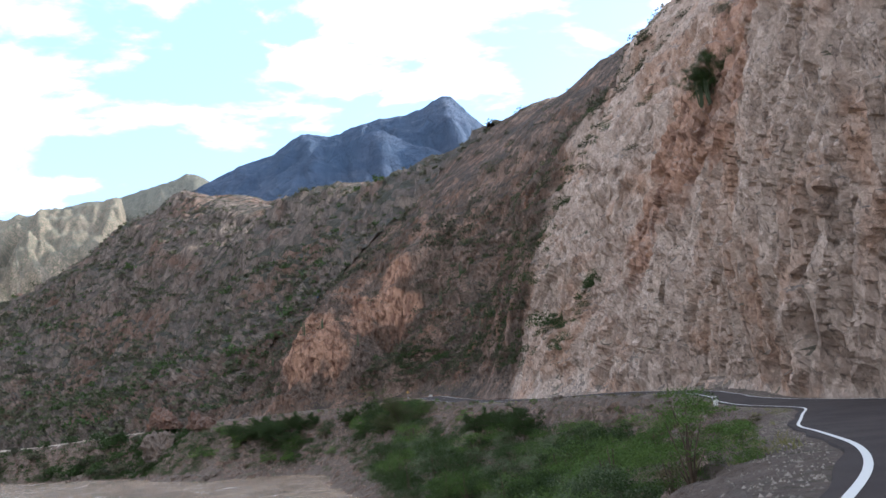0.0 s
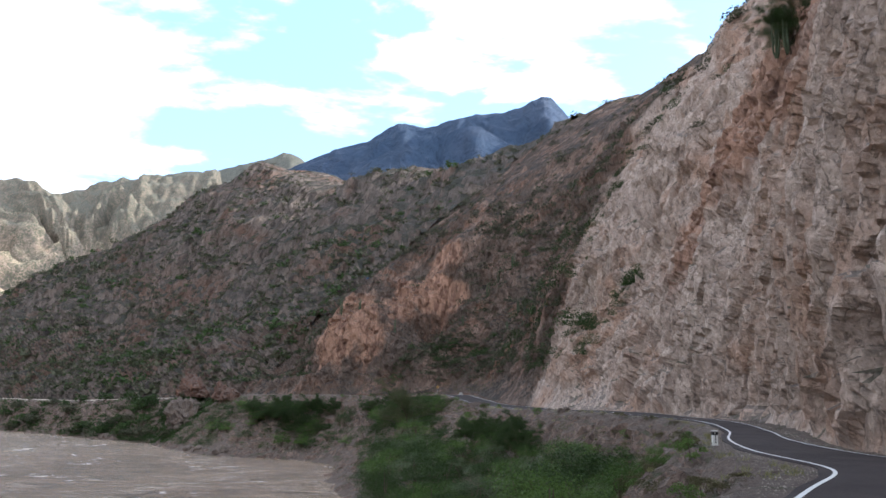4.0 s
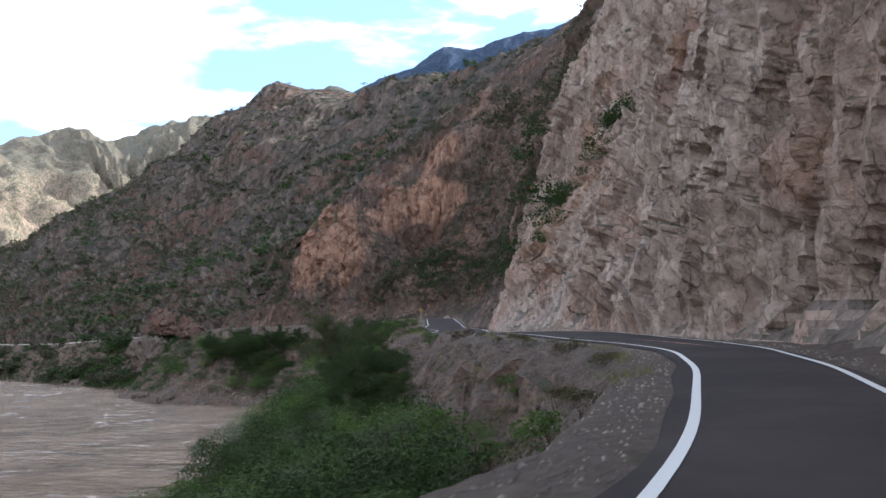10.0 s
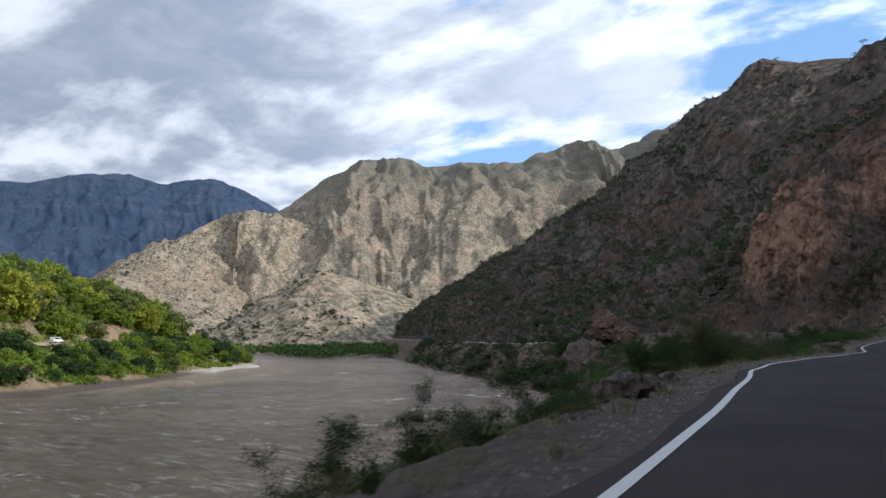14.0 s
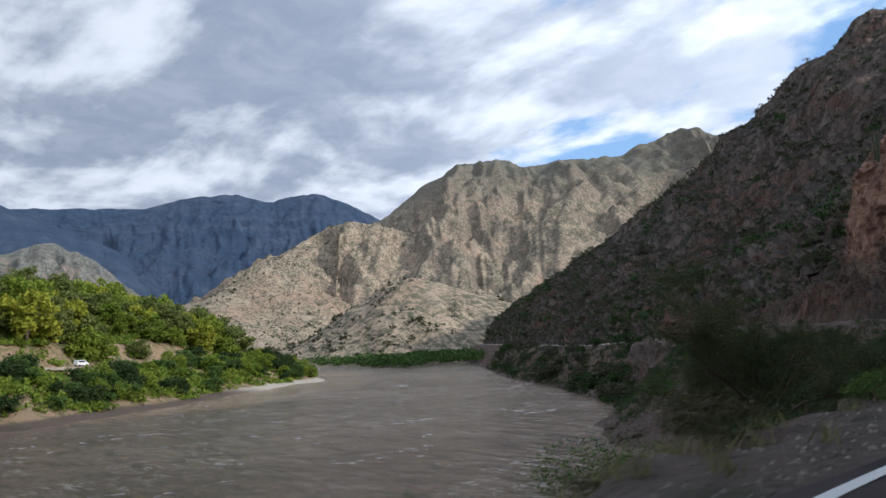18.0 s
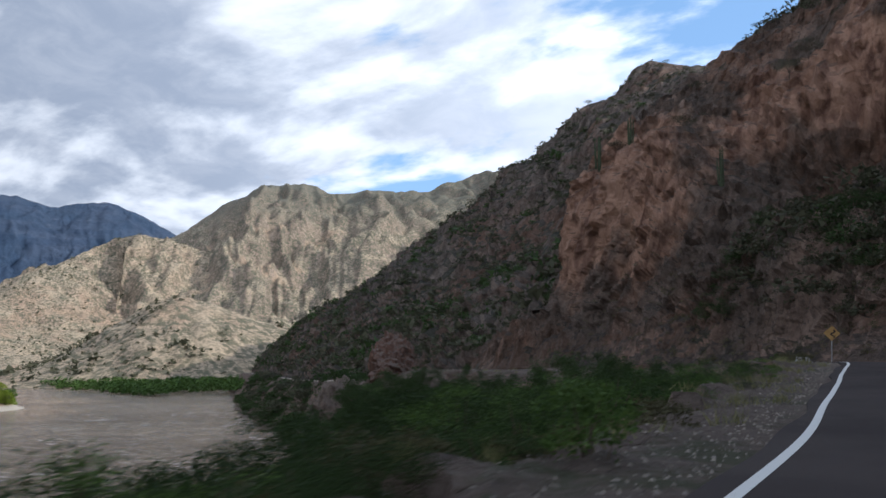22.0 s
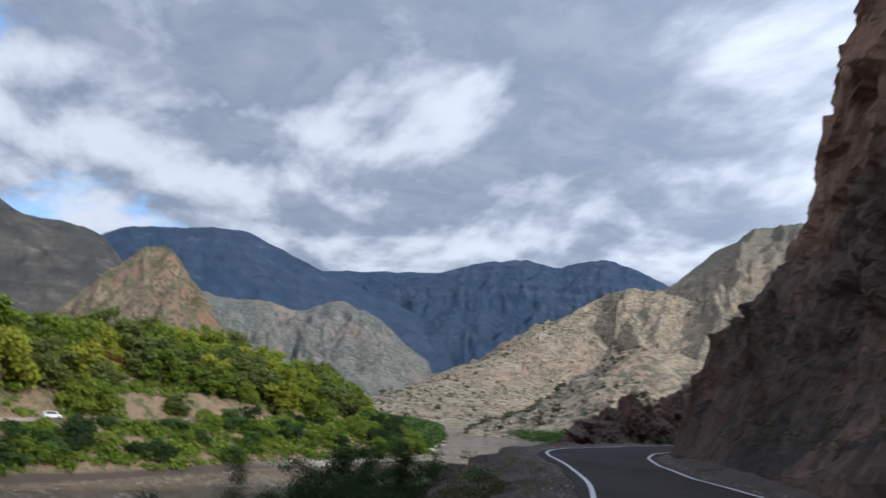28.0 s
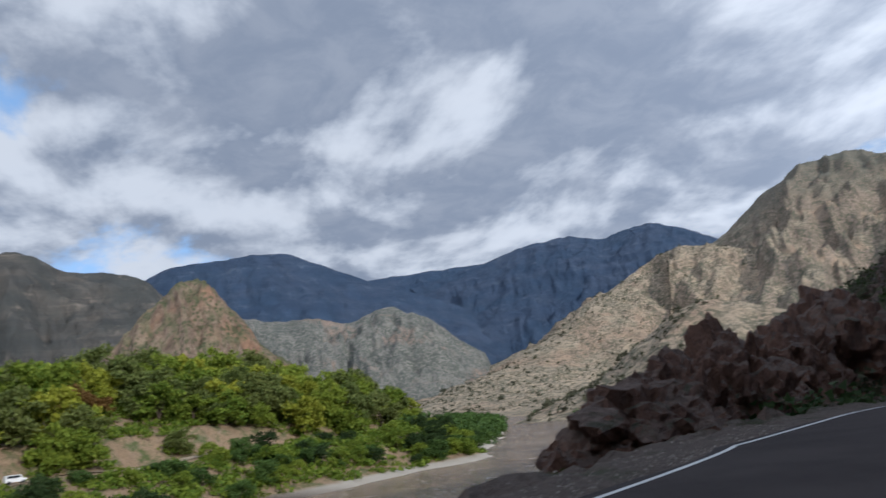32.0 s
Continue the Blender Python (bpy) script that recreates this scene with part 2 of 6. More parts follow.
    nt.links.new(col, b.inputs["Base Color"])
    h = math_node(nt, "ADD", math_node(nt, "MULTIPLY", n2, 0.6), math_node(nt, "ADD", math_node(nt, "MULTIPLY", n3, 0.25), math_node(nt, "MULTIPLY", crack, 0.12)))
    h = math_node(nt, "ADD", h, math_node(nt, "MULTIPLY", seam, 0.35))
    bump(nt, b, h, 1.0, 0.9 / scale)
    return m


M_CLIFF = rock_material("cliff_rock", (0.60, 0.480, 0.405), (0.40, 0.302, 0.246), (0.038, 0.029, 0.026), (0.45, 0.255, 0.165),
                        (0.22, 0.18, 0.155), (0.055, 0.06, 0.03), 1.0, (((-43.0, 289.0, 24.0), 16.0), ((-22.0, 293.5, 36.0), 11.0), ((-10.0, 291.0, 32.0), 9.0), ((-13.0, 298.0, 50.0), 8.0), ((38.0, 116.0, 46.0), 23.0), ((28.0, 128.0, 30.0), 13.0), ((41.0, 92.0, 34.0), 10.0)), 0.5, 148.0,
                        flat_at=(0.55, 0.80))
M_HILL = rock_material("hillside_rock", (0.205, 0.162, 0.135), (0.062, 0.050, 0.042), (0.018, 0.015, 0.014), (0.17, 0.088, 0.058),
                       (0.085, 0.066, 0.056), (0.026, 0.028, 0.018), 0.28, None, 1.5, flat_at=(0.50, 0.78))
M_PYRAMID = rock_material("reddish_hill_rock", (0.36, 0.27, 0.19), (0.22, 0.15, 0.105), (0.08, 0.055, 0.042), (0.36, 0.18, 0.10),
                          (0.25, 0.205, 0.12), (0.085, 0.095, 0.045), 0.10, None, 1.2, None, 0.15, flat_at=(0.45, 0.8))
M_BANK = rock_material("bank_earth", (0.27, 0.195, 0.160), (0.125, 0.092, 0.076), (0.035, 0.028, 0.024), (0.18, 0.108, 0.078),
                       (0.135, 0.103, 0.085), (0.05, 0.055, 0.028), 1.6, None, 0.4)


def haze_material(name, near, far, air_tint):
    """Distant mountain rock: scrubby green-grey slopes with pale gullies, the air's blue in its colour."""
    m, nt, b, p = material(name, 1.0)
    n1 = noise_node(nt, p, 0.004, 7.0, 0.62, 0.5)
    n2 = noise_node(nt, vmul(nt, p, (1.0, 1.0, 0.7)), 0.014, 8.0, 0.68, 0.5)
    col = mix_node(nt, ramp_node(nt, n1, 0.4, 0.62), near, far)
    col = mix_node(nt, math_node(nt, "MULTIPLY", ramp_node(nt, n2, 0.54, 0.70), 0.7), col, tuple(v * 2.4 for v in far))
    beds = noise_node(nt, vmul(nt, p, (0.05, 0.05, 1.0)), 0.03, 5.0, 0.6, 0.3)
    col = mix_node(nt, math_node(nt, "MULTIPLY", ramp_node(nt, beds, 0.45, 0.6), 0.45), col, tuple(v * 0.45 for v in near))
    # painted haze: half of the rock's colour gives way to the air's tint
    col = mix_node(nt, 0.5, col, air_tint)
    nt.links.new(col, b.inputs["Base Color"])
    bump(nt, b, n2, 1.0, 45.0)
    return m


def dry_mountain_material(name, tan, rock, shade, scrub, top, size=1.0):
    """Dry sunlit slopes: tan soil stippled with thorn scrub, bare rock where it is steep; olive scrub and painted cloud
    shade towards the crest, a thin painted haze over all.
    """
    m, nt, b, p = material(name, 1.0)
    big = noise_node(nt, p, 0.0045 / size, 6.0, 0.6, 0.5)
    mid = noise_node(nt, p, 0.022 / size, 7.0, 0.66, 0.6)
    tall = noise_node(nt, vmul(nt, p, (1.0, 1.0, 0.75)), 0.034 / size, 9.0, 0.72, 0.6)
    fine = noise_node(nt, p, 0.14 / size, 4.0, 0.62)
    geo = nt.nodes.new("ShaderNodeNewGeometry")
    sx = nt.nodes.new("ShaderNodeSeparateXYZ")
    nt.links.new(geo.outputs["Normal"], sx.inputs[0])
    steep = ramp_node(nt, math_node(nt, "ADD", sx.outputs[2], math_node(nt, "MULTIPLY", math_node(nt, "SUBTRACT", mid, 0.5), 0.9)), 0.86, 0.62)
    soil = mix_node(nt, ramp_node(nt, mid, 0.36, 0.64), tuple(v * 0.78 for v in tan), tan)
    soil = mix_node(nt, math_node(nt, "MULTIPLY", ramp_node(nt, big, 0.50, 0.62), 0.5), soil, (0.42, 0.24, 0.15))
    stone = mix_node(nt, ramp_node(nt, tall, 0.38, 0.62), rock, tuple(min(1.0, v * 1.7) for v in rock))
    stone = mix_node(nt, math_node(nt, "MULTIPLY", ramp_node(nt, tall, 0.47, 0.38), 0.6), stone, shade)
    col = mix_node(nt, steep, soil, stone)
    dot = math_node(nt, "MULTIPLY", ramp_node(nt, fine, 0.47, 0.54), ramp_node(nt, mid, 0.66, 0.44))
    col = mix_node(nt, math_node(nt, "MULTIPLY", dot, 0.85), col, scrub)
    bushes = nt.nodes.new("ShaderNodeTexVoronoi")
    bushes.inputs["Scale"].default_value = 0.13 / size
    nt.links.new(p, bushes.inputs["Vector"])
    tuft = math_node(nt, "MULTIPLY", ramp_node(nt, bushes.outputs["Distance"], 0.46, 0.30), ramp_node(nt, big, 0.66, 0.40))
    col = mix_node(nt, math_node(nt, "MULTIPLY", tuft, 0.8), col, scrub)
    dust = ramp_node(nt, noise_node(nt, p, 0.35 / size, 3.0, 0.6), 0.42, 0.62)
    col = mix_node(nt, math_node(nt, "MULTIPLY", dust, 0.5), col, scrub)
    pos = nt.nodes.new("ShaderNodeSeparateXYZ")
    nt.links.new(p, pos.inputs[0])
    # the crest darkens: olive scrub, with the cloud shade put into the same colour
    up = ramp_node(nt, math_node(nt, "ADD", pos.outputs[2], math_node(nt, "MULTIPLY", math_node(nt, "SUBTRACT", mid, 0.5), 500.0)), top - 70.0, top + 110.0)
    col = mix_node(nt, math_node(nt, "MULTIPLY", up, math_node(nt, "SUBTRACT", 0.85, math_node(nt, "MULTIPLY", steep, 0.35))), col, (0.105, 0.100, 0.072))
    # a little air haze painted over the finished colour
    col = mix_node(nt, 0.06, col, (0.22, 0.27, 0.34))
    nt.links.new(col, b.inputs["Base Color"])
    h = math_node(nt, "ADD", math_node(nt, "MULTIPLY", tall, 0.7), math_node(nt, "MULTIPLY", fine, 0.12))
    bump(nt, b, h, 1.0, 11.0 * size)
    return m


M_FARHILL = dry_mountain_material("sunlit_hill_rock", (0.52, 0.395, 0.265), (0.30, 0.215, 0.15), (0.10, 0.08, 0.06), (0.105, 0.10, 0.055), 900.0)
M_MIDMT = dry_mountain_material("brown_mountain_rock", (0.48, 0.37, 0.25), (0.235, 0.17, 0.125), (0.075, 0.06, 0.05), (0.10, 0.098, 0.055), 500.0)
# kept this dark so that its colour carries the cloud shade on the ranges
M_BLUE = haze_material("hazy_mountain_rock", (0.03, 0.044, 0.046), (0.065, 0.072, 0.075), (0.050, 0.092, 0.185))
M_DARKMT = haze_material("hazy_scrub_rock", (0.080, 0.074, 0.052), (0.21, 0.165, 0.118), (0.080, 0.086, 0.092))
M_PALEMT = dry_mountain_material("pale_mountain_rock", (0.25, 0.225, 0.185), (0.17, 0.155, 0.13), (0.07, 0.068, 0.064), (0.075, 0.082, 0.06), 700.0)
# ---- ground shapes ----
def hash3(ix, iy, iz, k=0):
    h = (ix.astype(np.int64) * 374761393 + iy.astype(np.int64) * 668265263 + iz.astype(np.int64) * 2147483647 + k * 1274126177) & 0xFFFFFFFF
    h = ((h ^ (h >> 13)) * 1274126177) & 0xFFFFFFFF
    h = ((h ^ (h >> 16)) * 2246822519) & 0xFFFFFFFF
    return (h ^ (h >> 15)).astype(np.float64) / 4294967295.0


def vnoise(p, k=0):
    """Smooth value noise of points (n, 3), -1 to 1."""
    i = np.floor(p)
    f = p - i
    f = f * f * (3 - 2 * f)
    i = i.astype(np.int64)
    out = np.zeros(len(p))
    for dx in (0, 1):
        for dy in (0, 1):
            for dz in (0, 1):
                w = (f[:, 0] if dx else 1 - f[:, 0]) * (f[:, 1] if dy else 1 - f[:, 1]) * (f[:, 2] if dz else 1 - f[:, 2])
                out += w * hash3(i[:, 0] + dx, i[:, 1] + dy, i[:, 2] + dz, k)
    return out * 2 - 1


def fbm(p, octaves=5, gain=0.5, k=0, ridged=False):
    out, a = np.zeros(len(p)), 1.0
    for o in range(octaves):
        n = vnoise(p * 2.0 ** o + 17.3 * o, k + o)
        out += a * ((1 - 2 * np.abs(n)) if ridged else n)
        a *= gain
    return out


def facets(p, k=0, sharp=22.0):
    """Broken rock: each cell of space has a flat face of its own tilt. Points (n, 3) in cells of size 1."""
    base = np.floor(p).astype(np.int64)
    total, val = np.full(len(p), 1e-30), np.zeros(len(p))
    for dx in (-1, 0, 1):
        for dy in (-1, 0, 1):
            for dz in (-1, 0, 1):
                c = base + (dx, dy, dz)
                o = [hash3(c[:, 0], c[:, 1], c[:, 2], k + j) for j in range(7)]
                r = p - (c + np.stack(o[:3], 1))
                w = np.exp(-sharp * (r * r).sum(1))                 # faces meet in a narrow rounded edge
                tilt = np.stack(o[3:6], 1) - 0.5
                val += w * ((r * tilt).sum(1) * 1.6 + (o[6] - 0.5) * 0.9)
                total += w
    return val / total


def grid_mesh(name, pts, mat, smooth=False):
    """A sheet from an array of places (rows, columns, 3)."""
    r, c = pts.shape[:2]
    me = bpy.data.meshes.new(name)
    idx = np.arange(r * c).reshape(r, c)
    f = np.stack([idx[:-1, :-1], idx[:-1, 1:], idx[1:, 1:], idx[1:, :-1]], -1).reshape(-1, 4)
    me.vertices.add(r * c)
    me.vertices.foreach_set("co", pts.reshape(-1).astype(np.float32))
    me.loops.add(f.size)
    me.loops.foreach_set("vertex_index", f.reshape(-1).astype(np.int32))
    me.polygons.add(len(f))
    me.polygons.foreach_set("loop_start", np.arange(0, f.size, 4, dtype=np.int32))
    me.polygons.foreach_set("use_smooth", np.full(len(f), smooth))
    me.materials.append(mat)
    me.update(calc_edges=True)
    return new(name, me)


# the road's left edge line, in plan, and its height along the way
LEFT_LINE = [(-20, -26), (-9, -11.5), (-1, 0.5), (0.6, 3.1), (2.1, 5.7), (3.6, 8.3), (5.2, 10.8), (6.6, 13.5), (7.8, 16.2), (8.9, 19), (9.9, 21.8), (10.9, 24.6),
             (11.9, 27.4), (12.9, 30.3), (13.8, 33.1), (14.8, 36), (16.1, 38.7), (17.3, 41.4), (18.5, 44.1), (19.8, 46.8), (21.1, 49.5), (21.9, 52.4), (22, 55.5),
             (21.8, 58.5), (21.8, 61.5), (22.1, 64.5), (22.5, 67.5), (23, 70.5), (23.6, 73.4), (24.4, 76.3), (25.2, 79.3), (25.8, 82.2), (26.2, 85.2), (26.6, 88.1),
             (27, 91.1), (27.1, 94), (27.3, 97), (27.2, 99.9), (26.6, 102.9), (26, 105.8), (25, 108.6), (24.1, 111.3), (23.2, 114.1), (22.3, 117), (21.3, 119.9),
             (20.3, 122.8), (19.3, 125.4), (18.2, 128.2), (17.2, 131), (16.1, 133.8), (14.9, 136.6), (13.7, 139.4), (12.7, 142.2), (11.8, 145.2), (10.8, 148.1),
             (10.5, 151.2), (10, 154.2), (9.6, 157.1), (9.3, 160.1), (8.8, 163.1), (8.3, 166.1), (7.8, 169), (7.7, 172.1), (6.7, 174.9), (5.7, 177.8), (4.8, 180.6),
             (4, 183.5), (3.3, 186.5), (2.7, 189.4), (2.2, 192.4), (1.7, 195.4), (1.2, 198.3), (0.8, 201.3), (0.4, 204.3), (-0.1, 207.3), (-0.7, 210.2),
             (-1.3, 213.2), (-1.8, 216.1), (-2.4, 219.1), (-2.9, 221.9), (-3.5, 224.8), (-4.1, 227.8), (-4.6, 230.7), (-5.2, 233.7), (-5.7, 236.7), (-6.3, 239.6),
             (-7, 242.4), (-8.6, 244.8), (-10.3, 247.2), (-11.6, 249.9), (-14.1, 251.6), (-16.5, 253.3), (-19, 254.9), (-21.3, 256.7), (-23.9, 258.2),
             (-26.4, 259.8), (-28.9, 261.5), (-31.6, 262.7), (-34.2, 264.1), (-36.9, 265.5), (-39.6, 266.7), (-42.4, 267.8), (-45.3, 269), (-48.2, 270),
             (-51.2, 271.1), (-53.9, 272.3), (-56.5, 273.7), (-59, 275.3), (-61.3, 277.4), (-63.3, 279.8), (-65.4, 282.2), (-67.5, 284.5), (-69.7, 286.6),
             (-68.5, 285.2), (-73.2, 291.4), (-79, 298.5), (-90, 312), (-110, 328), (-150, 352), (-200, 385), (-249, 419), (-332, 481), (-436, 562), (-575, 662), (-745, 774), (-890, 865)]
HALF = 1.65     # from the centre to each edge line
ROAD_Z = [(0, 0.15), (33, 0.05), (42, -0.02), (51, -0.24), (71, -1.09), (83, -1.13), (92, -1.18), (101, -1.08), (110, -0.98), (120, -0.8), (130, -0.56),
          (140, -0.39), (150, -0.22), (160, 0.04), (174, 0.11), (186, -0.04), (197, 0.14), (208, 0.19), (218, 0.36), (229, 0.61), (241, 0.96), (253, 1.35),
          (264, 1.77), (286, 2.77), (295, 2.79), (306, 2.43), (317, 2.15), (328, 2.13), (339, 2.22), (375, 2.0), (420, 0.6), (500, -1.6), (1300, -1.8)]


def resample(q, step):
    s = np.r_[0, np.cumsum(np.hypot(*np.diff(q, axis=0).T))]
    t = np.arange(0, s[-1], step)
    return np.stack([np.interp(t, s, q[:, 0]), np.interp(t, s, q[:, 1])], 1)


def soften(q, sigma):
    k = int(sigma * 3)
    w = np.exp(-0.5 * (np.arange(-k, k + 1) / sigma) ** 2)
    w /= w.sum()
    pad = np.concatenate([2 * q[:1] - q[k:0:-1], q, 2 * q[-1:] - q[-2:-k - 2:-1]])
    return np.stack([np.convolve(pad[:, j], w, "valid") for j in range(q.shape[1])], 1)


def sides(q):
    t = np.gradient(q, axis=0)
    t /= np.linalg.norm(t, axis=1)[:, None]
    return np.stack([t[:, 1], -t[:, 0]], 1)


def spline(p):
    p, out = np.array(p, float), []
    for i in range(len(p) - 1):
        a, b, c, d = p[max(i - 1, 0)], p[i], p[i + 1], p[min(i + 2, len(p) - 1)]
        k = max(2, int(np.hypot(*(c - b))))
        for u in np.arange(k) / k:
            out.append(0.5 * (2 * b + (c - a) * u + (2 * a - 5 * b + 4 * c - d) * u * u + (3 * b - a - 3 * c + d) * u ** 3))
    return np.array(out + [p[-1]])


_line = soften(resample(spline(LEFT_LINE), 1.0), 1.4)
AXIS = resample(_line + sides(_line) * HALF, 1.0)        # the road's centre, a point a metre
NEAR_SIDE = sides(AXIS)
FAR_SIDE = sides(soften(AXIS, 30.0))
LENGTH = len(AXIS)
_rz = soften(np.interp(np.arange(LENGTH), *zip(*ROAD_Z))[:, None], 2.5)[:, 0]


def road_z(s):
    return np.interp(s, np.arange(LENGTH), _rz)


def beside(s, d):
    """Places (n, 2) at s metres along the road and d metres to the right of its centre."""
    s, d = np.broadcast_arrays(np.asarray(s, float), np.asarray(d, float))
    i = np.arange(LENGTH)

    def pick(a):
        return np.stack([np.interp(s, i, a[:, 0]), np.interp(s, i, a[:, 1])], -1)

    near = np.clip(d, -60, 14)
    n = pick(FAR_SIDE)
    n /= np.linalg.norm(n, axis=-1, keepdims=True)
    return pick(AXIS) + pick(NEAR_SIDE) * near[..., None] + n * (d - near)[..., None]


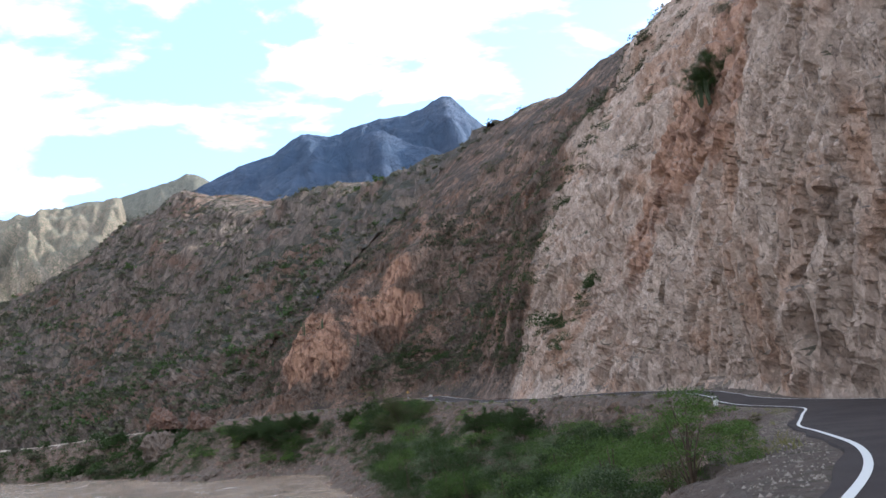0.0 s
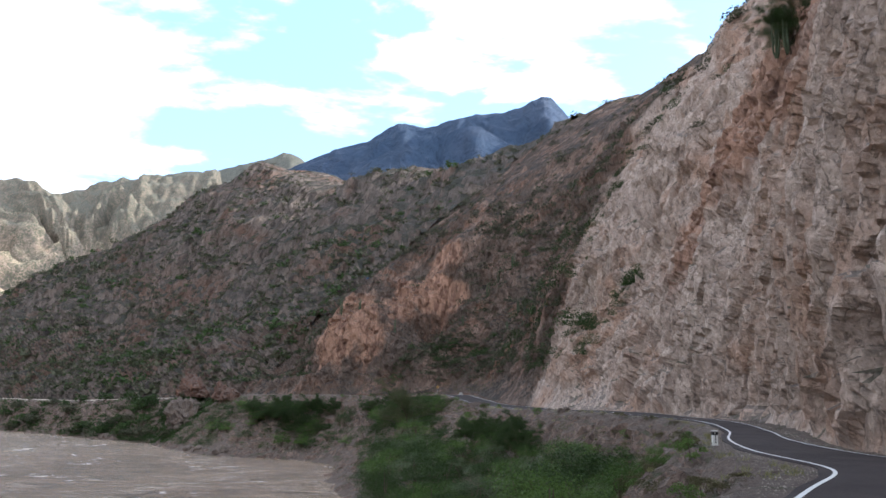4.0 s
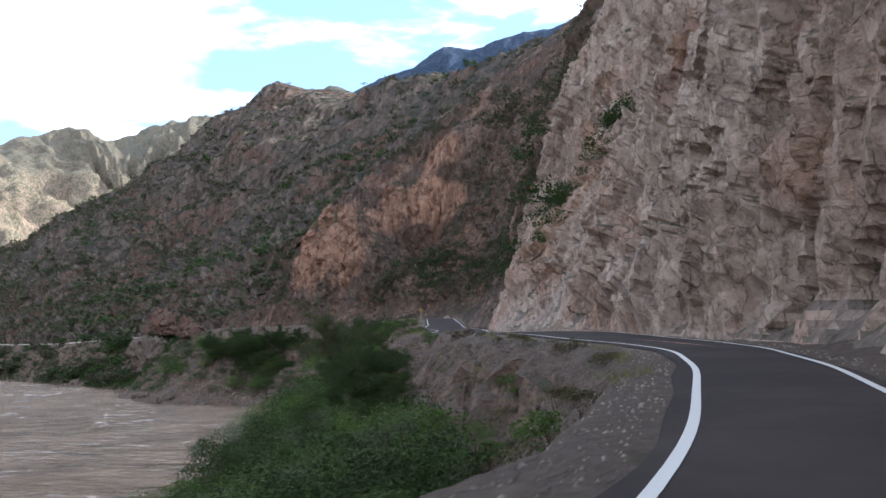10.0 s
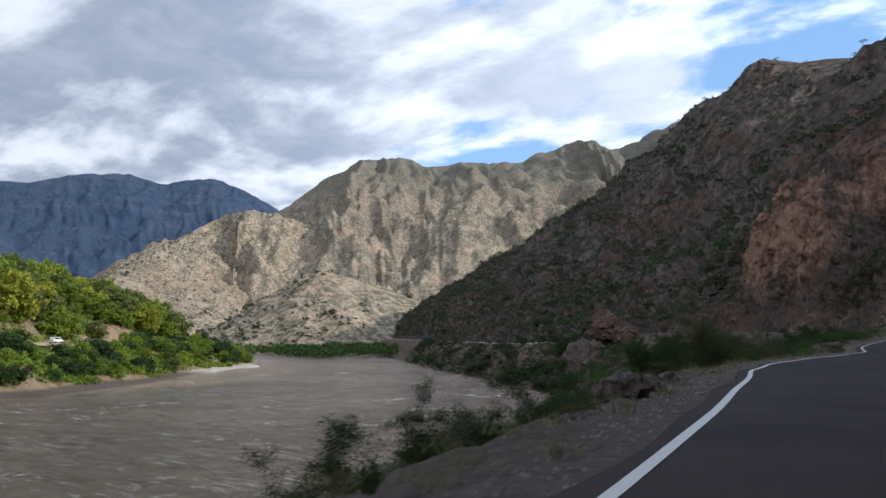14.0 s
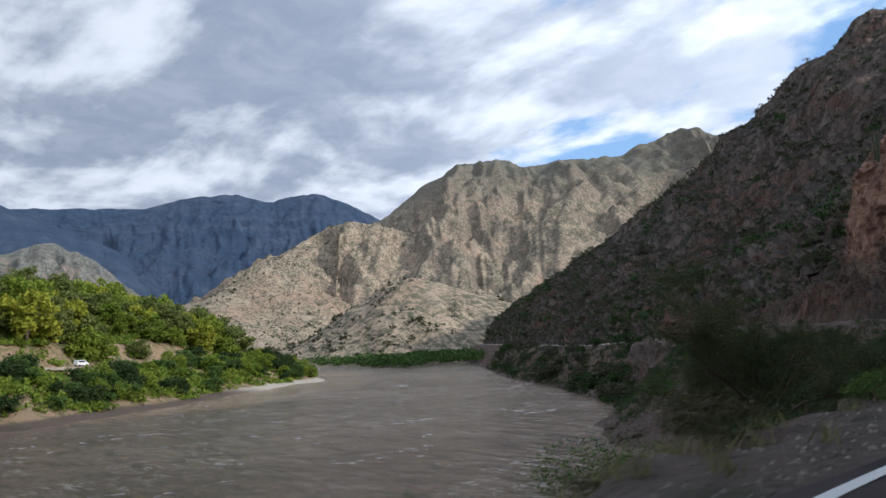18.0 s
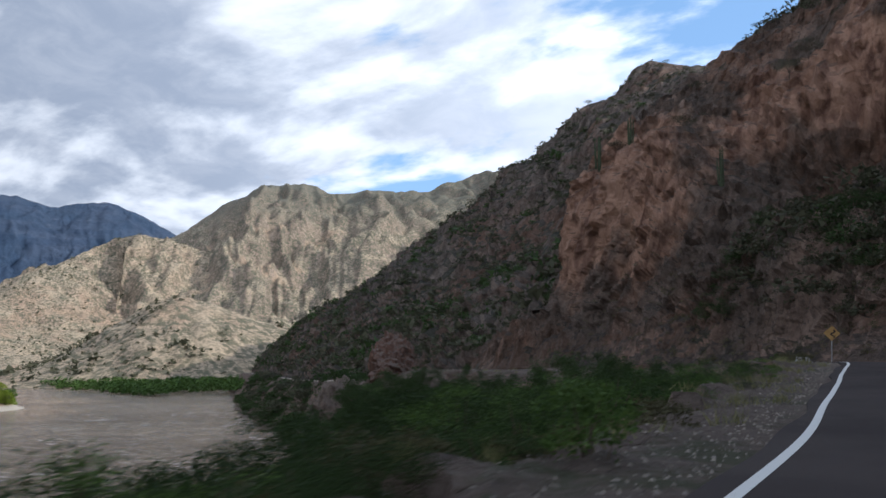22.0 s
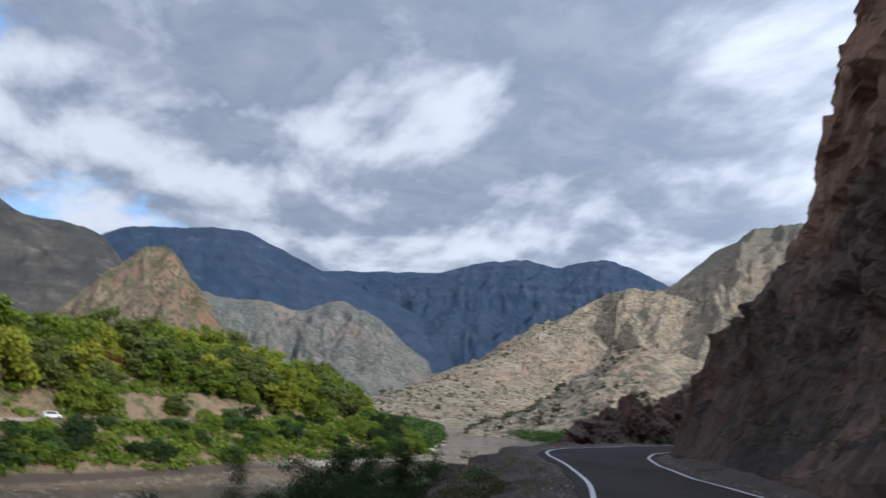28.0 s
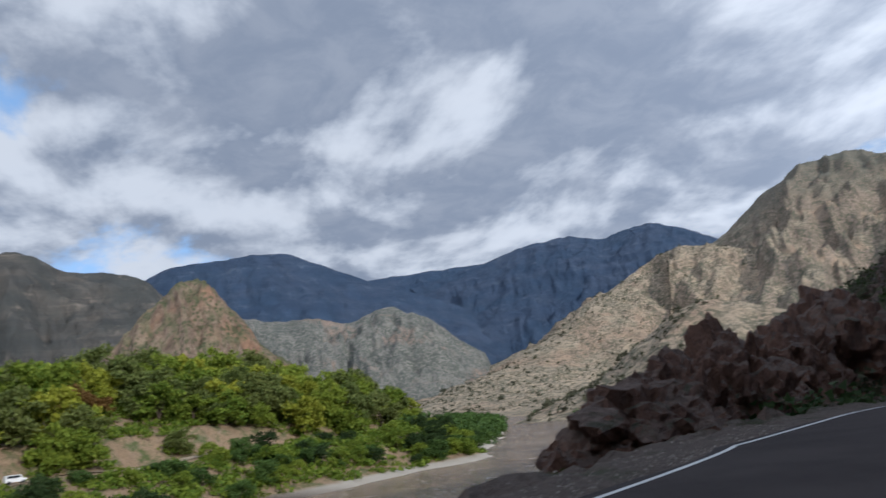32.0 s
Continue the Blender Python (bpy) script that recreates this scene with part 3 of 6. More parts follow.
# the slope above the road: out from the centre and up from the road, at stations along it
UPHILL = {
    0: [(4.4, 0), (4.9, 5), (5.8, 12), (7.5, 22), (14, 36), (26, 52), (52, 78), (112, 118), (250, 175), (420, 150)],
    60: [(4.4, -0), (4.9, 5), (5.8, 12), (7.5, 22), (14, 36), (26, 52), (52, 78), (112, 118), (250, 175), (420, 150)],
    86: [(4.2, 0), (4.5, 5), (5, 12), (6.5, 22), (11, 36), (21, 52), (46, 78), (106, 118), (250, 178), (420, 150)],
    105: [(3.2, 0), (3.5, 5), (4, 12), (5.4, 22), (9.5, 37), (20, 54), (45, 80), (105, 120), (250, 178), (420, 150)],
    125: [(2.6, 0), (2.8, 5), (3.2, 12), (5, 22), (9, 37), (19, 54), (45, 80), (105, 120), (250, 178), (420, 150)],
    142: [(2.5, 0), (2.8, 4), (3.6, 9), (5.6, 17), (9.5, 31), (18, 48), (42, 76), (108, 120), (250, 178), (420, 150)],
    152: [(3.3, 0), (4.3, 5), (5.6, 10.6), (7.2, 19.1), (11, 30.4), (20, 46.5), (44, 73.6), (110, 119.7), (250, 177.9), (420, 150)],
    160: [(3.9, 0), (5.8, 4), (8.2, 10.2), (10.2, 17.1), (14.5, 28.7), (23, 44.8), (46, 72.2), (110, 119.6), (250, 177.7), (420, 155)],
    170: [(4.4, 0), (6.8, 4.3), (9.6, 13.6), (12.8, 16.9), (17.5, 26.4), (26, 43), (48, 71.7), (112, 119.3), (250, 177.7), (420, 160)],
    180: [(4.5, -0), (7.6, 3.5), (11.2, 11.7), (14.8, 15.3), (19, 22), (27, 40.7), (50, 71.2), (113, 119.1), (248, 177.6), (420, 160)],
    190: [(4.5, -0), (7.5, 4), (11.5, 8.4), (15.2, 17.8), (19, 19.1), (26, 40.9), (50, 72), (115, 118.8), (245, 177.4), (420, 160)],
    200: [(4.5, 0), (7, 3.6), (10.5, 11.7), (14.2, 14), (17.5, 31.6), (24.5, 44.5), (50, 72.1), (115, 118.7), (245, 177.2), (418, 160)],
    210: [(4.5, 0), (6.8, 3.9), (9.8, 8.2), (13, 19.4), (17, 29.7), (25, 43.4), (52, 71.4), (116, 118.1), (242, 176.9), (412, 160)],
    225: [(4.4, 0), (7.4, 3.4), (10.8, 8.5), (14, 17.5), (17.5, 27.7), (25, 40), (54, 72), (118, 119.3), (240, 176.5), (410, 165)],
    246: [(4.2, 0), (11, 5), (18, 16.4), (25, 32.1), (33, 50.5), (46, 65.9), (72, 96), (120, 138.2), (235, 192.8), (405, 170)],
    275: [(5.2, 0), (11, 3), (18, 11.5), (26, 20.8), (36, 36.6), (50, 56.1), (80, 89.8), (128, 130.8), (232, 188.2), (400, 170)],
    300: [(4.7, 0), (7.5, 2.4), (11.5, 7.8), (20.5, 9.3), (30.5, 24.6), (42.5, 41.5), (56.5, 61.2), (95.5, 102.5), (225.5, 179.9), (395.5, 170)],
    312: [(4.4, 0), (7.7, 2.6), (12, 13.1), (19.2, 13.5), (31, 23.3), (40.6, 43), (57, 62.1), (96, 97.4), (223, 172.7), (393, 168.8)],
    320: [(4.2, 0.6), (7.9, 4.3), (12.4, 8.5), (18.4, 14.4), (31.4, 14.8), (39.4, 47.1), (57.4, 64.5), (96.4, 94.5), (221.4, 166.4), (391.4, 168)],
    332: [(3.7, 0), (8.7, 5), (12.2, 16.4), (16.2, 27.7), (23.2, 28.1), (34.2, 30.6), (56.2, 61.2), (100.2, 92.2), (217.2, 159), (387.2, 166)],
    342: [(4.4, -0), (7.8, 6.3), (11, 11.1), (14.5, 19.6), (22.5, 26.8), (32, 38), (58, 57.6), (102, 91.5), (214, 157.4), (382, 165)],
    350: [(4.6, -0), (8, 5.9), (12.2, 6.3), (15.7, 22.2), (22.2, 31.8), (32, 38.9), (59.2, 58), (104.5, 91.5), (211.5, 156.7), (377.1, 163.8)],
    360: [(4.4, -0), (8.3, 5.7), (13.5, 6.1), (17.7, 19.4), (24.5, 27.6), (35.1, 37.4), (61.9, 57.4), (107.4, 90.4), (208.7, 155), (370.6, 162.1)],
    372: [(3.4, -0), (8.6, 5), (14.6, 5.9), (20.6, 13.2), (30.6, 22.1), (42.6, 32.9), (66.6, 53.3), (110.6, 86.1), (205.6, 151.6), (362.6, 160)],
    400: [(3.4, -0), (8.2, 4.4), (14.2, 6.7), (21.4, 12.4), (31.4, 19.6), (44, 30.2), (68.6, 50.9), (113.2, 85.1), (202.3, 147.7), (349.4, 162.9)],
    430: [(3.4, -0), (8, 4), (14, 6.5), (22, 11.2), (32, 15), (45.4, 27.2), (70.7, 49), (115.4, 83.4), (199.3, 145.3), (337.1, 165.5)],
    470: [(3.4, -0), (8, 4), (14, 6.7), (22, 10.9), (32, 15.5), (46.8, 24.2), (73.6, 46.3), (116.8, 81.9), (196.4, 137.5), (325.7, 167.5)],
    520: [(3.4, -0), (8, 4), (14, 7), (22, 11.1), (32, 13.5), (48.6, 13.9), (77.1, 33.3), (118.6, 71.2), (192.9, 149.1), (311.4, 170)],
    560: [(3.4, 0), (8, 4), (14, 7.8), (22, 13.7), (32, 22), (50, 22.4), (80, 40.6), (120, 68.7), (190, 124.9), (300, 172)],
    600: [(3.4, 0), (8, 4), (14.7, 8.9), (23.3, 16), (34.7, 25.4), (53.3, 36.3), (85, 62), (126.7, 91), (198.3, 147.3), (310, 176.3)],
    640: [(3.4, -0), (8, 4), (15.3, 10.2), (24.7, 18.6), (37.3, 31.1), (56.7, 45.9), (90, 73.5), (133.3, 103.5), (206.7, 161.3), (320, 180.7)],
    680: [(3.4, -0), (8, 4), (16, 11.7), (26, 21.1), (40, 33), (60, 45.9), (95, 82.9), (140, 119.7), (215, 184.9), (330, 185)],
    730: [(3.4, -0), (8, 4), (16, 12), (26, 21.5), (40, 33), (60, 48.7), (95, 81.7), (140, 112.3), (210, 170), (325, 175)],
    780: [(3.4, -0), (8, 4), (16, 11.5), (26, 20.5), (40, 32), (60, 46), (95, 73.6), (140, 98), (205, 152.2), (320, 165)],
    830: [(3.4, -0), (8, 4.1), (15.6, 10.5), (25.2, 18.5), (39.2, 30), (59.2, 44), (92.1, 69.4), (130.8, 95.6), (184.2, 129.3), (295, 140)],
    870: [(3.4, -0), (8, 4.1), (15.2, 9.5), (24.5, 17), (38.5, 28), (58.5, 42), (89.8, 67.2), (123.5, 97.1), (167.5, 122.7), (275, 120)],
    920: [(3.4, -0), (8, 3.9), (14.8, 9), (23.6, 16), (36.8, 26), (55.4, 39), (83.4, 62), (111.4, 80), (145.6, 95), (248, 94)],
    1000: [(3.4, -0), (8, 3), (14, 8), (22, 14), (32, 22), (45, 33), (65, 48), (85, 58), (108, 64), (200, 50)],
    1080: [(3.4, 0), (8, 2), (14, 5), (22, 9.3), (32, 14.9), (45, 20), (65, 28), (85, 33), (108, 36), (200, 22)],
    1160: [(3.4, 0), (8, 1.7), (14, 2.6), (22, 4.3), (32, 7.7), (45, 9), (65, 12), (85, 14), (108, 14.4), (200, 2)],
    1215: [(3.4, -0.5), (8, 0.9), (14, 1.3), (22, 1.7), (32, 2.1), (45, 2.5), (65, 2.9), (85, 3.3), (108, 3.7), (200, -8)],
}
DOWNHILL = {
    0: [(-1.8, -0.05), (-2.95, -0.1), (-4.35, -0.7), (-7.35, -3.2), (-12.35, -7), (-19.35, -11.5), (-25.35, -14.2), (-33.35, -17)],
    70: [(-1.8, -0.05), (-3.15, -0.12), (-4.75, -0.7), (-8.35, -3.6), (-13.35, -7.5), (-19.35, -11.5), (-24.35, -13.4), (-32.35, -17)],
    105: [(-1.8, -0.05), (-3.55, -0.15), (-4.95, -0.9), (-8.35, -4), (-13.35, -8), (-19.35, -11.5), (-24.35, -13.5), (-32.35, -17)],
    128: [(-1.8, -0.05), (-3.05, -0.2), (-4.15, -1.4), (-6.85, -5), (-12.35, -9), (-18.35, -12), (-24.35, -13.6), (-32.35, -17)],
    150: [(-1.8, -0.05), (-3.35, -0.1), (-4.55, -0.6), (-7.35, -3.6), (-13.35, -8.5), (-19.35, -12), (-24.35, -13.8), (-32.35, -17)],
    200: [(-1.8, -0.05), (-3.55, -0.1), (-4.95, -0.7), (-8.35, -4.4), (-13.35, -8.8), (-19.35, -13), (-24.35, -14.9), (-32.35, -18.3)],
    250: [(-1.8, -0.05), (-3.75, -0.1), (-5.85, -0.7), (-9.35, -3.6), (-14.35, -7.8), (-20.35, -12.6), (-26.35, -15.8), (-33.35, -19.3)],
    285: [(-1.8, -0.05), (-3.95, -0.1), (-6.35, -0.6), (-10.35, -3), (-15.35, -6.8), (-21.35, -12.2), (-27.35, -16.3), (-33.35, -20.3)],
    330: [(-1.8, -0.05), (-3.35, -0.1), (-5.35, -1.3), (-8.85, -5), (-13.35, -9.3), (-19.35, -13.7), (-25.35, -16.8), (-33.35, -20.3)],
    380: [(-1.8, -0.05), (-3.95, 0), (-7.35, -0.7), (-12.35, -3.9), (-17.35, -8.8), (-22.35, -13.7), (-27.35, -16.8), (-35.35, -20.3)],
    450: [(-1.8, -0.05), (-3.55, -0.1), (-5.35, -1.1), (-8.35, -4.4), (-11.35, -8.8), (-15.35, -12.7), (-20.35, -15.3), (-33.35, -19.3)],
    1200: [(-1.8, -0.05), (-3.55, -0.1), (-5.35, -1.1), (-8.35, -4.4), (-11.35, -8.8), (-15.35, -12.7), (-19.35, -14.8), (-33.35, -19.3)],
}


def profile(table, s, u):
    """d and height above the road for stations s (n) and places u (m) from 0 to 1 up the slope's polyline."""
    keys = sorted(table)
    t = np.array([table[k] for k in keys], float)                 # stations, points, 2
    k = t.shape[1]
    ctrl = np.stack([[np.interp(s, keys, t[:, j, a]) for j in range(k)] for a in (0, 1)], -1)   # points, n, 2
    ctrl = ctrl.transpose(1, 0, 2)
    x = u * (k - 1)
    i = np.clip(x.astype(int), 0, k - 2)
    f = (x - i)[None, :, None]
    a, b = ctrl[:, i], ctrl[:, i + 1]
    m0 = (ctrl[:, np.clip(i + 1, 0, k - 1)] - ctrl[:, np.clip(i - 1, 0, k - 1)]) * 0.35
    m1 = (ctrl[:, np.clip(i + 2, 0, k - 1)] - ctrl[:, np.clip(i, 0, k - 1)]) * 0.35
    h = (2 * f ** 3 - 3 * f ** 2 + 1) * a + (f ** 3 - 2 * f ** 2 + f) * m0 + (-2 * f ** 3 + 3 * f ** 2) * b + (f ** 3 - f ** 2) * m1
    return h[..., 0], h[..., 1]


def slope_sheet(table, s, u):
    d, h = profile(table, s, u)
    p = np.zeros((*d.shape, 3))
    p[..., :2] = beside(np.broadcast_to(s[:, None], d.shape), d)
    p[..., 2] = h + road_z(s)[:, None]
    return p, d, h


def normals(p):
    a = np.gradient(p, axis=0)
    b = np.gradient(p, axis=1)
    n = np.cross(a, b)
    n /= np.linalg.norm(n, axis=-1, keepdims=True) + 1e-9
    return -n if n[..., 2].mean() < 0 else n


def roughen(p, d, coarse, fine, edge, h=None, ramp=1.2):
    """Break a slope's sheet into spurs, gullies and tilted blocks; it stays as it is at the road's edge."""
    n = normals(p)
    flat = p.reshape(-1, 3)
    far = np.clip((np.abs(d) - edge) / 25.0, 0, 1).reshape(-1)
    near = np.clip((np.abs(d) - edge) / ramp, 0, 1).reshape(-1)
    if h is not None:
        near = np.clip(h / np.interp(S_NEAR, [0, 160, 200, 336, 350, 400], [1.6, 1.6, 6.0, 6.0, 3.2, 3.2])[:, None], 0, 1).reshape(-1)
    v = coarse * far * (fbm(flat / 42.0, 4, 0.55, 3, True) * 0.8 + fbm(flat / 95.0, 2, 0.5, 9) * 1.2)
    def drawn(lean, share):
        # space pressed together along the rock's grain, so that its blocks stand as tall slabs
        e = np.array([0.0, -math.sin(lean), math.cos(lean)])
        return flat - (flat @ e)[:, None] * e * share

    wave = fbm(flat / 5.0, 2, 0.5, 40)[:, None]
    v += fine * near * (facets(drawn(0.20, 0.86) / 5.0 + wave * 0.25, 20, 40.0) * 1.25 + facets(drawn(0.38, 0.86) / 2.2 + wave * 0.3, 30, 80.0) * 1.15
                        + facets(drawn(0.30, 0.78) / 1.1 + fbm(flat / 1.8, 2, 0.5, 41)[:, None] * 0.3, 50, 80.0) * 0.75)
    v += 0.25 * fine * near * fbm(flat / 1.3, 3, 0.55, 60)
    if h is not None:
        room = np.maximum(np.abs(d) - 2.4, 0.05).reshape(-1)                   # no rock reaches over the lane
        v = np.minimum(v - np.clip(1.5 - room, 0, 1.5) * near, room)
    return p + n * v.reshape(d.shape)[..., None]


def rows_u(parts):
    out = []
    for a, b, k in parts:
        out += list(np.linspace(a, b, k, endpoint=False))
    return np.array(out + [parts[-1][1]])


S_NEAR = np.arange(16, 400.01, 0.34)
U_NEAR = rows_u([(0, 1 / 9, 14), (1 / 9, 4 / 9, 112), (4 / 9, 6 / 9, 60), (6 / 9, 7 / 9, 18), (7 / 9, 1, 14)])
P, D, H = slope_sheet(UPHILL, S_NEAR, U_NEAR)
def spread(values, n):
    return np.repeat(values[:, None], n, 1).reshape(-1)


def cliff_part(s0, s1, u0, u1):
    """The stretch of the cliff's sheet between two stations and two fractions of its height."""
    i = np.searchsorted(S_NEAR, (s0, s1))
    j = np.searchsorted(U_NEAR, (u0, u1))
    return CLIFF[i[0]:i[1], j[0]:j[1]]


CLIFF = roughen(P, D, spread(np.interp(S_NEAR, [0, 150, 185, 270, 300, 325, 350, 396], [2, 2, 2.5, 4, 3, 1, 1, 4]), len(U_NEAR)),
                spread(np.interp(S_NEAR, [0, 160, 210, 270, 300, 322, 336, 370, 396], [1.05, 1.05, 0.95, 0.85, 0.8, 0.75, 0.7, 0.8, 0.8]), len(U_NEAR)), 2.9, H)
# rocky buttresses that stand out of the slope
_n = normals(P)
for c, r, out in (((-46.0, 290.0, 20.0), 12.0, 0.9), ((-18.0, 292.0, 36.0), 8.0, 2.2), ((-8.0, 300.0, 52.0), 8.0, 2.2)):
    g = np.exp(-(((CLIFF - np.array(c)) / r) ** 2).sum(-1))
    CLIFF = CLIFF + _n * (g * out * (1 + 0.12 * fbm(CLIFF.reshape(-1, 3) / 5.0, 3, 0.5, 66, True).reshape(g.shape)))[..., None]
CLIFF[:, 0, 2] -= 1.2        # its foot goes down into the verge
tagged(grid_mesh("cliff_wall", CLIFF, M_CLIFF), "fractured pink-grey rock cliff rising beside the road", "cliff", kind="structure")
S_FAR = np.arange(396, LENGTH - 2, 2.0)
U_FAR = rows_u([(0, 3 / 9, 24), (3 / 9, 8 / 9, 90), (8 / 9, 1, 10)])
P, D, H = slope_sheet(UPHILL, S_FAR, U_FAR)
HILLSIDE = roughen(P, D, 5.0, 1.5, 2.9)
tagged(grid_mesh("hillside", HILLSIDE, M_HILL), "steep dry scrub hillside in shade above the river", "hillside", kind="structure")
BANK_STEP = 0.5
S_BANK = np.arange(16, LENGTH - 2, BANK_STEP)
U_BANK = rows_u([(0, 3 / 7, 26), (3 / 7, 6 / 7, 30), (6 / 7, 1, 4)])
P, D, H = slope_sheet(DOWNHILL, S_BANK, U_BANK)
BANK = roughen(P, D, 0.8, 0.4, 4.2, None, 5.0)
_f = BANK.reshape(-1, 3)
rubble = facets(_f / 1.7, 90) * 0.62 + facets(_f / 0.85, 95) * 0.30 + fbm(_f / 0.7, 3, 0.5, 97) * 0.08
BANK = BANK + normals(BANK) * (rubble.reshape(D.shape) * np.clip((np.abs(D) - 2.9) / 2.2, 0, 1))[..., None]
BANK[:, :, 2] = np.where(np.abs(D) < 4.6, np.minimum(BANK[:, :, 2], road_z(S_BANK)[:, None] - 0.03 + 0.25 * np.clip(np.abs(D) - 2.5, 0, 1)), BANK[:, :, 2])
tagged(grid_mesh("river_bank", BANK, M_BANK), "rocky earth embankment falling from the road to the river", "embankment", kind="structure")


# ---- road ----
def ribbon(name, s, offsets, lift, mat, camber=0.0):
    pts = np.zeros((len(s), len(offsets), 3))
    for j, d in enumerate(offsets):
        pts[:, j, :2] = beside(s, np.full(len(s), d) if np.isscalar(d) else d)
        pts[:, j, 2] = road_z(s) + lift[j]
    return grid_mesh(name, pts, mat)


def asphalt_material():
    m, nt, b, p = material("asphalt", 0.9)
    n1 = noise_node(nt, p, 0.35, 5.0, 0.6)
    n2 = noise_node(nt, p, 60.0, 3.0, 0.6)
    col = mix_node(nt, ramp_node(nt, n1, 0.3, 0.7), (0.032, 0.0255, 0.025), (0.052, 0.042, 0.040))
    b.inputs["Specular IOR Level"].default_value = 0.12
    col = mix_node(nt, math_node(nt, "MULTIPLY", ramp_node(nt, n2, 0.5, 0.75), 0.5), col, (0.075, 0.068, 0.066))
    nt.links.new(col, b.inputs["Base Color"])
    bump(nt, b, n2, 0.5, 0.01)
    return m


def paint_material(name, col):
    m, nt, b, p = material(name, 0.65)
    wear = ramp_node(nt, noise_node(nt, p, 9.0 if col[2] > 0.3 else 3.0, 7.0, 0.7), 0.62 if col[2] > 0.3 else 0.42, 0.74 if col[2] > 0.3 else 0.58)
    c = mix_node(nt, math_node(nt, "MULTIPLY", wear, 0.7), col, (0.055, 0.047, 0.045))
    nt.links.new(c, b.inputs["Base Color"])
    return m


M_ASPHALT = asphalt_material()
M_WHITE_LINE = paint_material("white_road_paint", (0.60, 0.60, 0.585))
M_ORANGE_LINE = paint_material("faded_orange_road_paint", (0.30, 0.145, 0.085))
S_ROAD = np.arange(10, LENGTH - 3, 1.0)


def widening(s):
    """The bends are paved wider on the inside of the slope."""
    return np.interp(s, *zip((33, 2.3), (73, 2.7), (83, 2.6), (91, 1.9), (103, 0.7), (115, -0.4), (124, -0.65), (135, -0.6), (140, -0.35), (145, 0.2), (151, 1), (158, 1.6), (166, 2.1), (284, 2.1), (311, 1.9), (319, 1.7), (325, 0.9), (330, 0.35), (336, 0.5), (341, 1.2), (346, 1.9), (352, 2.2), (361, 1.7), (375, 1.3)))


EDGE_L = -HALF - 0.36 + 0.12 * np.sin(S_ROAD * 0.7) * np.sin(S_ROAD * 0.23)
EDGE_R = HALF + 0.28 + widening(S_ROAD) + 0.08 * np.sin(S_ROAD * 0.9)
tagged(ribbon("road", S_ROAD, [EDGE_L - 0.06, EDGE_L, -0.9, 0.0, 0.9, EDGE_R, EDGE_R + 0.06], [-0.12, 0.0, 0.02, 0.03, 0.02, 0.0, -0.12], M_ASPHALT),
       "narrow dark asphalt mountain road", "road", kind="structure")
S_VERGE = np.arange(12, LENGTH - 3, 0.5)
VERGE_R = HALF + widening(S_VERGE)
v = np.array([[0.2, 0.55, 0.95, 1.5, 2.6, 4.2]])
pv = np.zeros((len(S_VERGE), 6, 3))
pv[..., :2] = beside(np.repeat(S_VERGE[:, None], 6, 1), VERGE_R[:, None] + v)
pv[..., 2] = road_z(S_VERGE)[:, None] + np.array([-0.05, -0.02, 0.02, 0.12, 0.5, 1.0])
pv[:, 2:, 2] += 0.07 * fbm(pv[:, 2:].reshape(-1, 3) / 0.8, 3, 0.5, 44).reshape(len(S_VERGE), 4)
tagged(grid_mesh("verge", pv, M_BANK), "stony dirt verge at the foot of the cliff", "verge", kind="structure")


S_SPOIL = np.arange(432, 960, 2.0)
_w = fbm(np.stack([S_SPOIL / 23.0, 0 * S_SPOIL, 0 * S_SPOIL], 1), 3, 0.5, 52)
tagged(ribbon("road_spoil", S_SPOIL, [-2.05 + 0 * _w, -3.0 - 0.3 * _w, -4.6 - 1.2 * _w], [0.0, 0.25, -1.5], plain("pale_road_spoil", (0.40, 0.335, 0.275), 0.95, 0, 0.4, 0.35)),
       "pale dirt spoil along the outer edge of the far road", "verge", kind="structure")


def line(name, s, d, w, mat, label):
    ob = ribbon(name, s, [d - w / 2, d + w / 2], [0.016, 0.016] if np.abs(d).min() > 1 else [0.036, 0.036], mat)
    return tagged(ob, label, "road marking", kind="structure")


S_LINE = np.arange(12, 430, 0.5)
line("edge_line_1", S_LINE, np.full(len(S_LINE), -HALF), 0.135, M_WHITE_LINE, "white edge line on the river side")
line("edge_line_2", S_LINE, HALF + widening(S_LINE), 0.13, M_WHITE_LINE, "white edge line at the foot of the cliff")
for k, (a, b) in enumerate(((139.5, 148.5), (218, 221))):
    u = np.arange(a, b, 0.25)
    n = fbm(np.stack([u / 1.1, 0 * u, 0 * u + k], 1), 3, 0.6, 15)
    line("centre_dash_%d" % (k + 1), u, 0.15 + 0.05 * n, (0.05 + 0.26 * np.abs(n)) * np.sin((u - a + 0.2) / (b - a + 0.4) * math.pi) ** 0.5, M_ORANGE_LINE, "worn smear of orange paint along the road's centre")


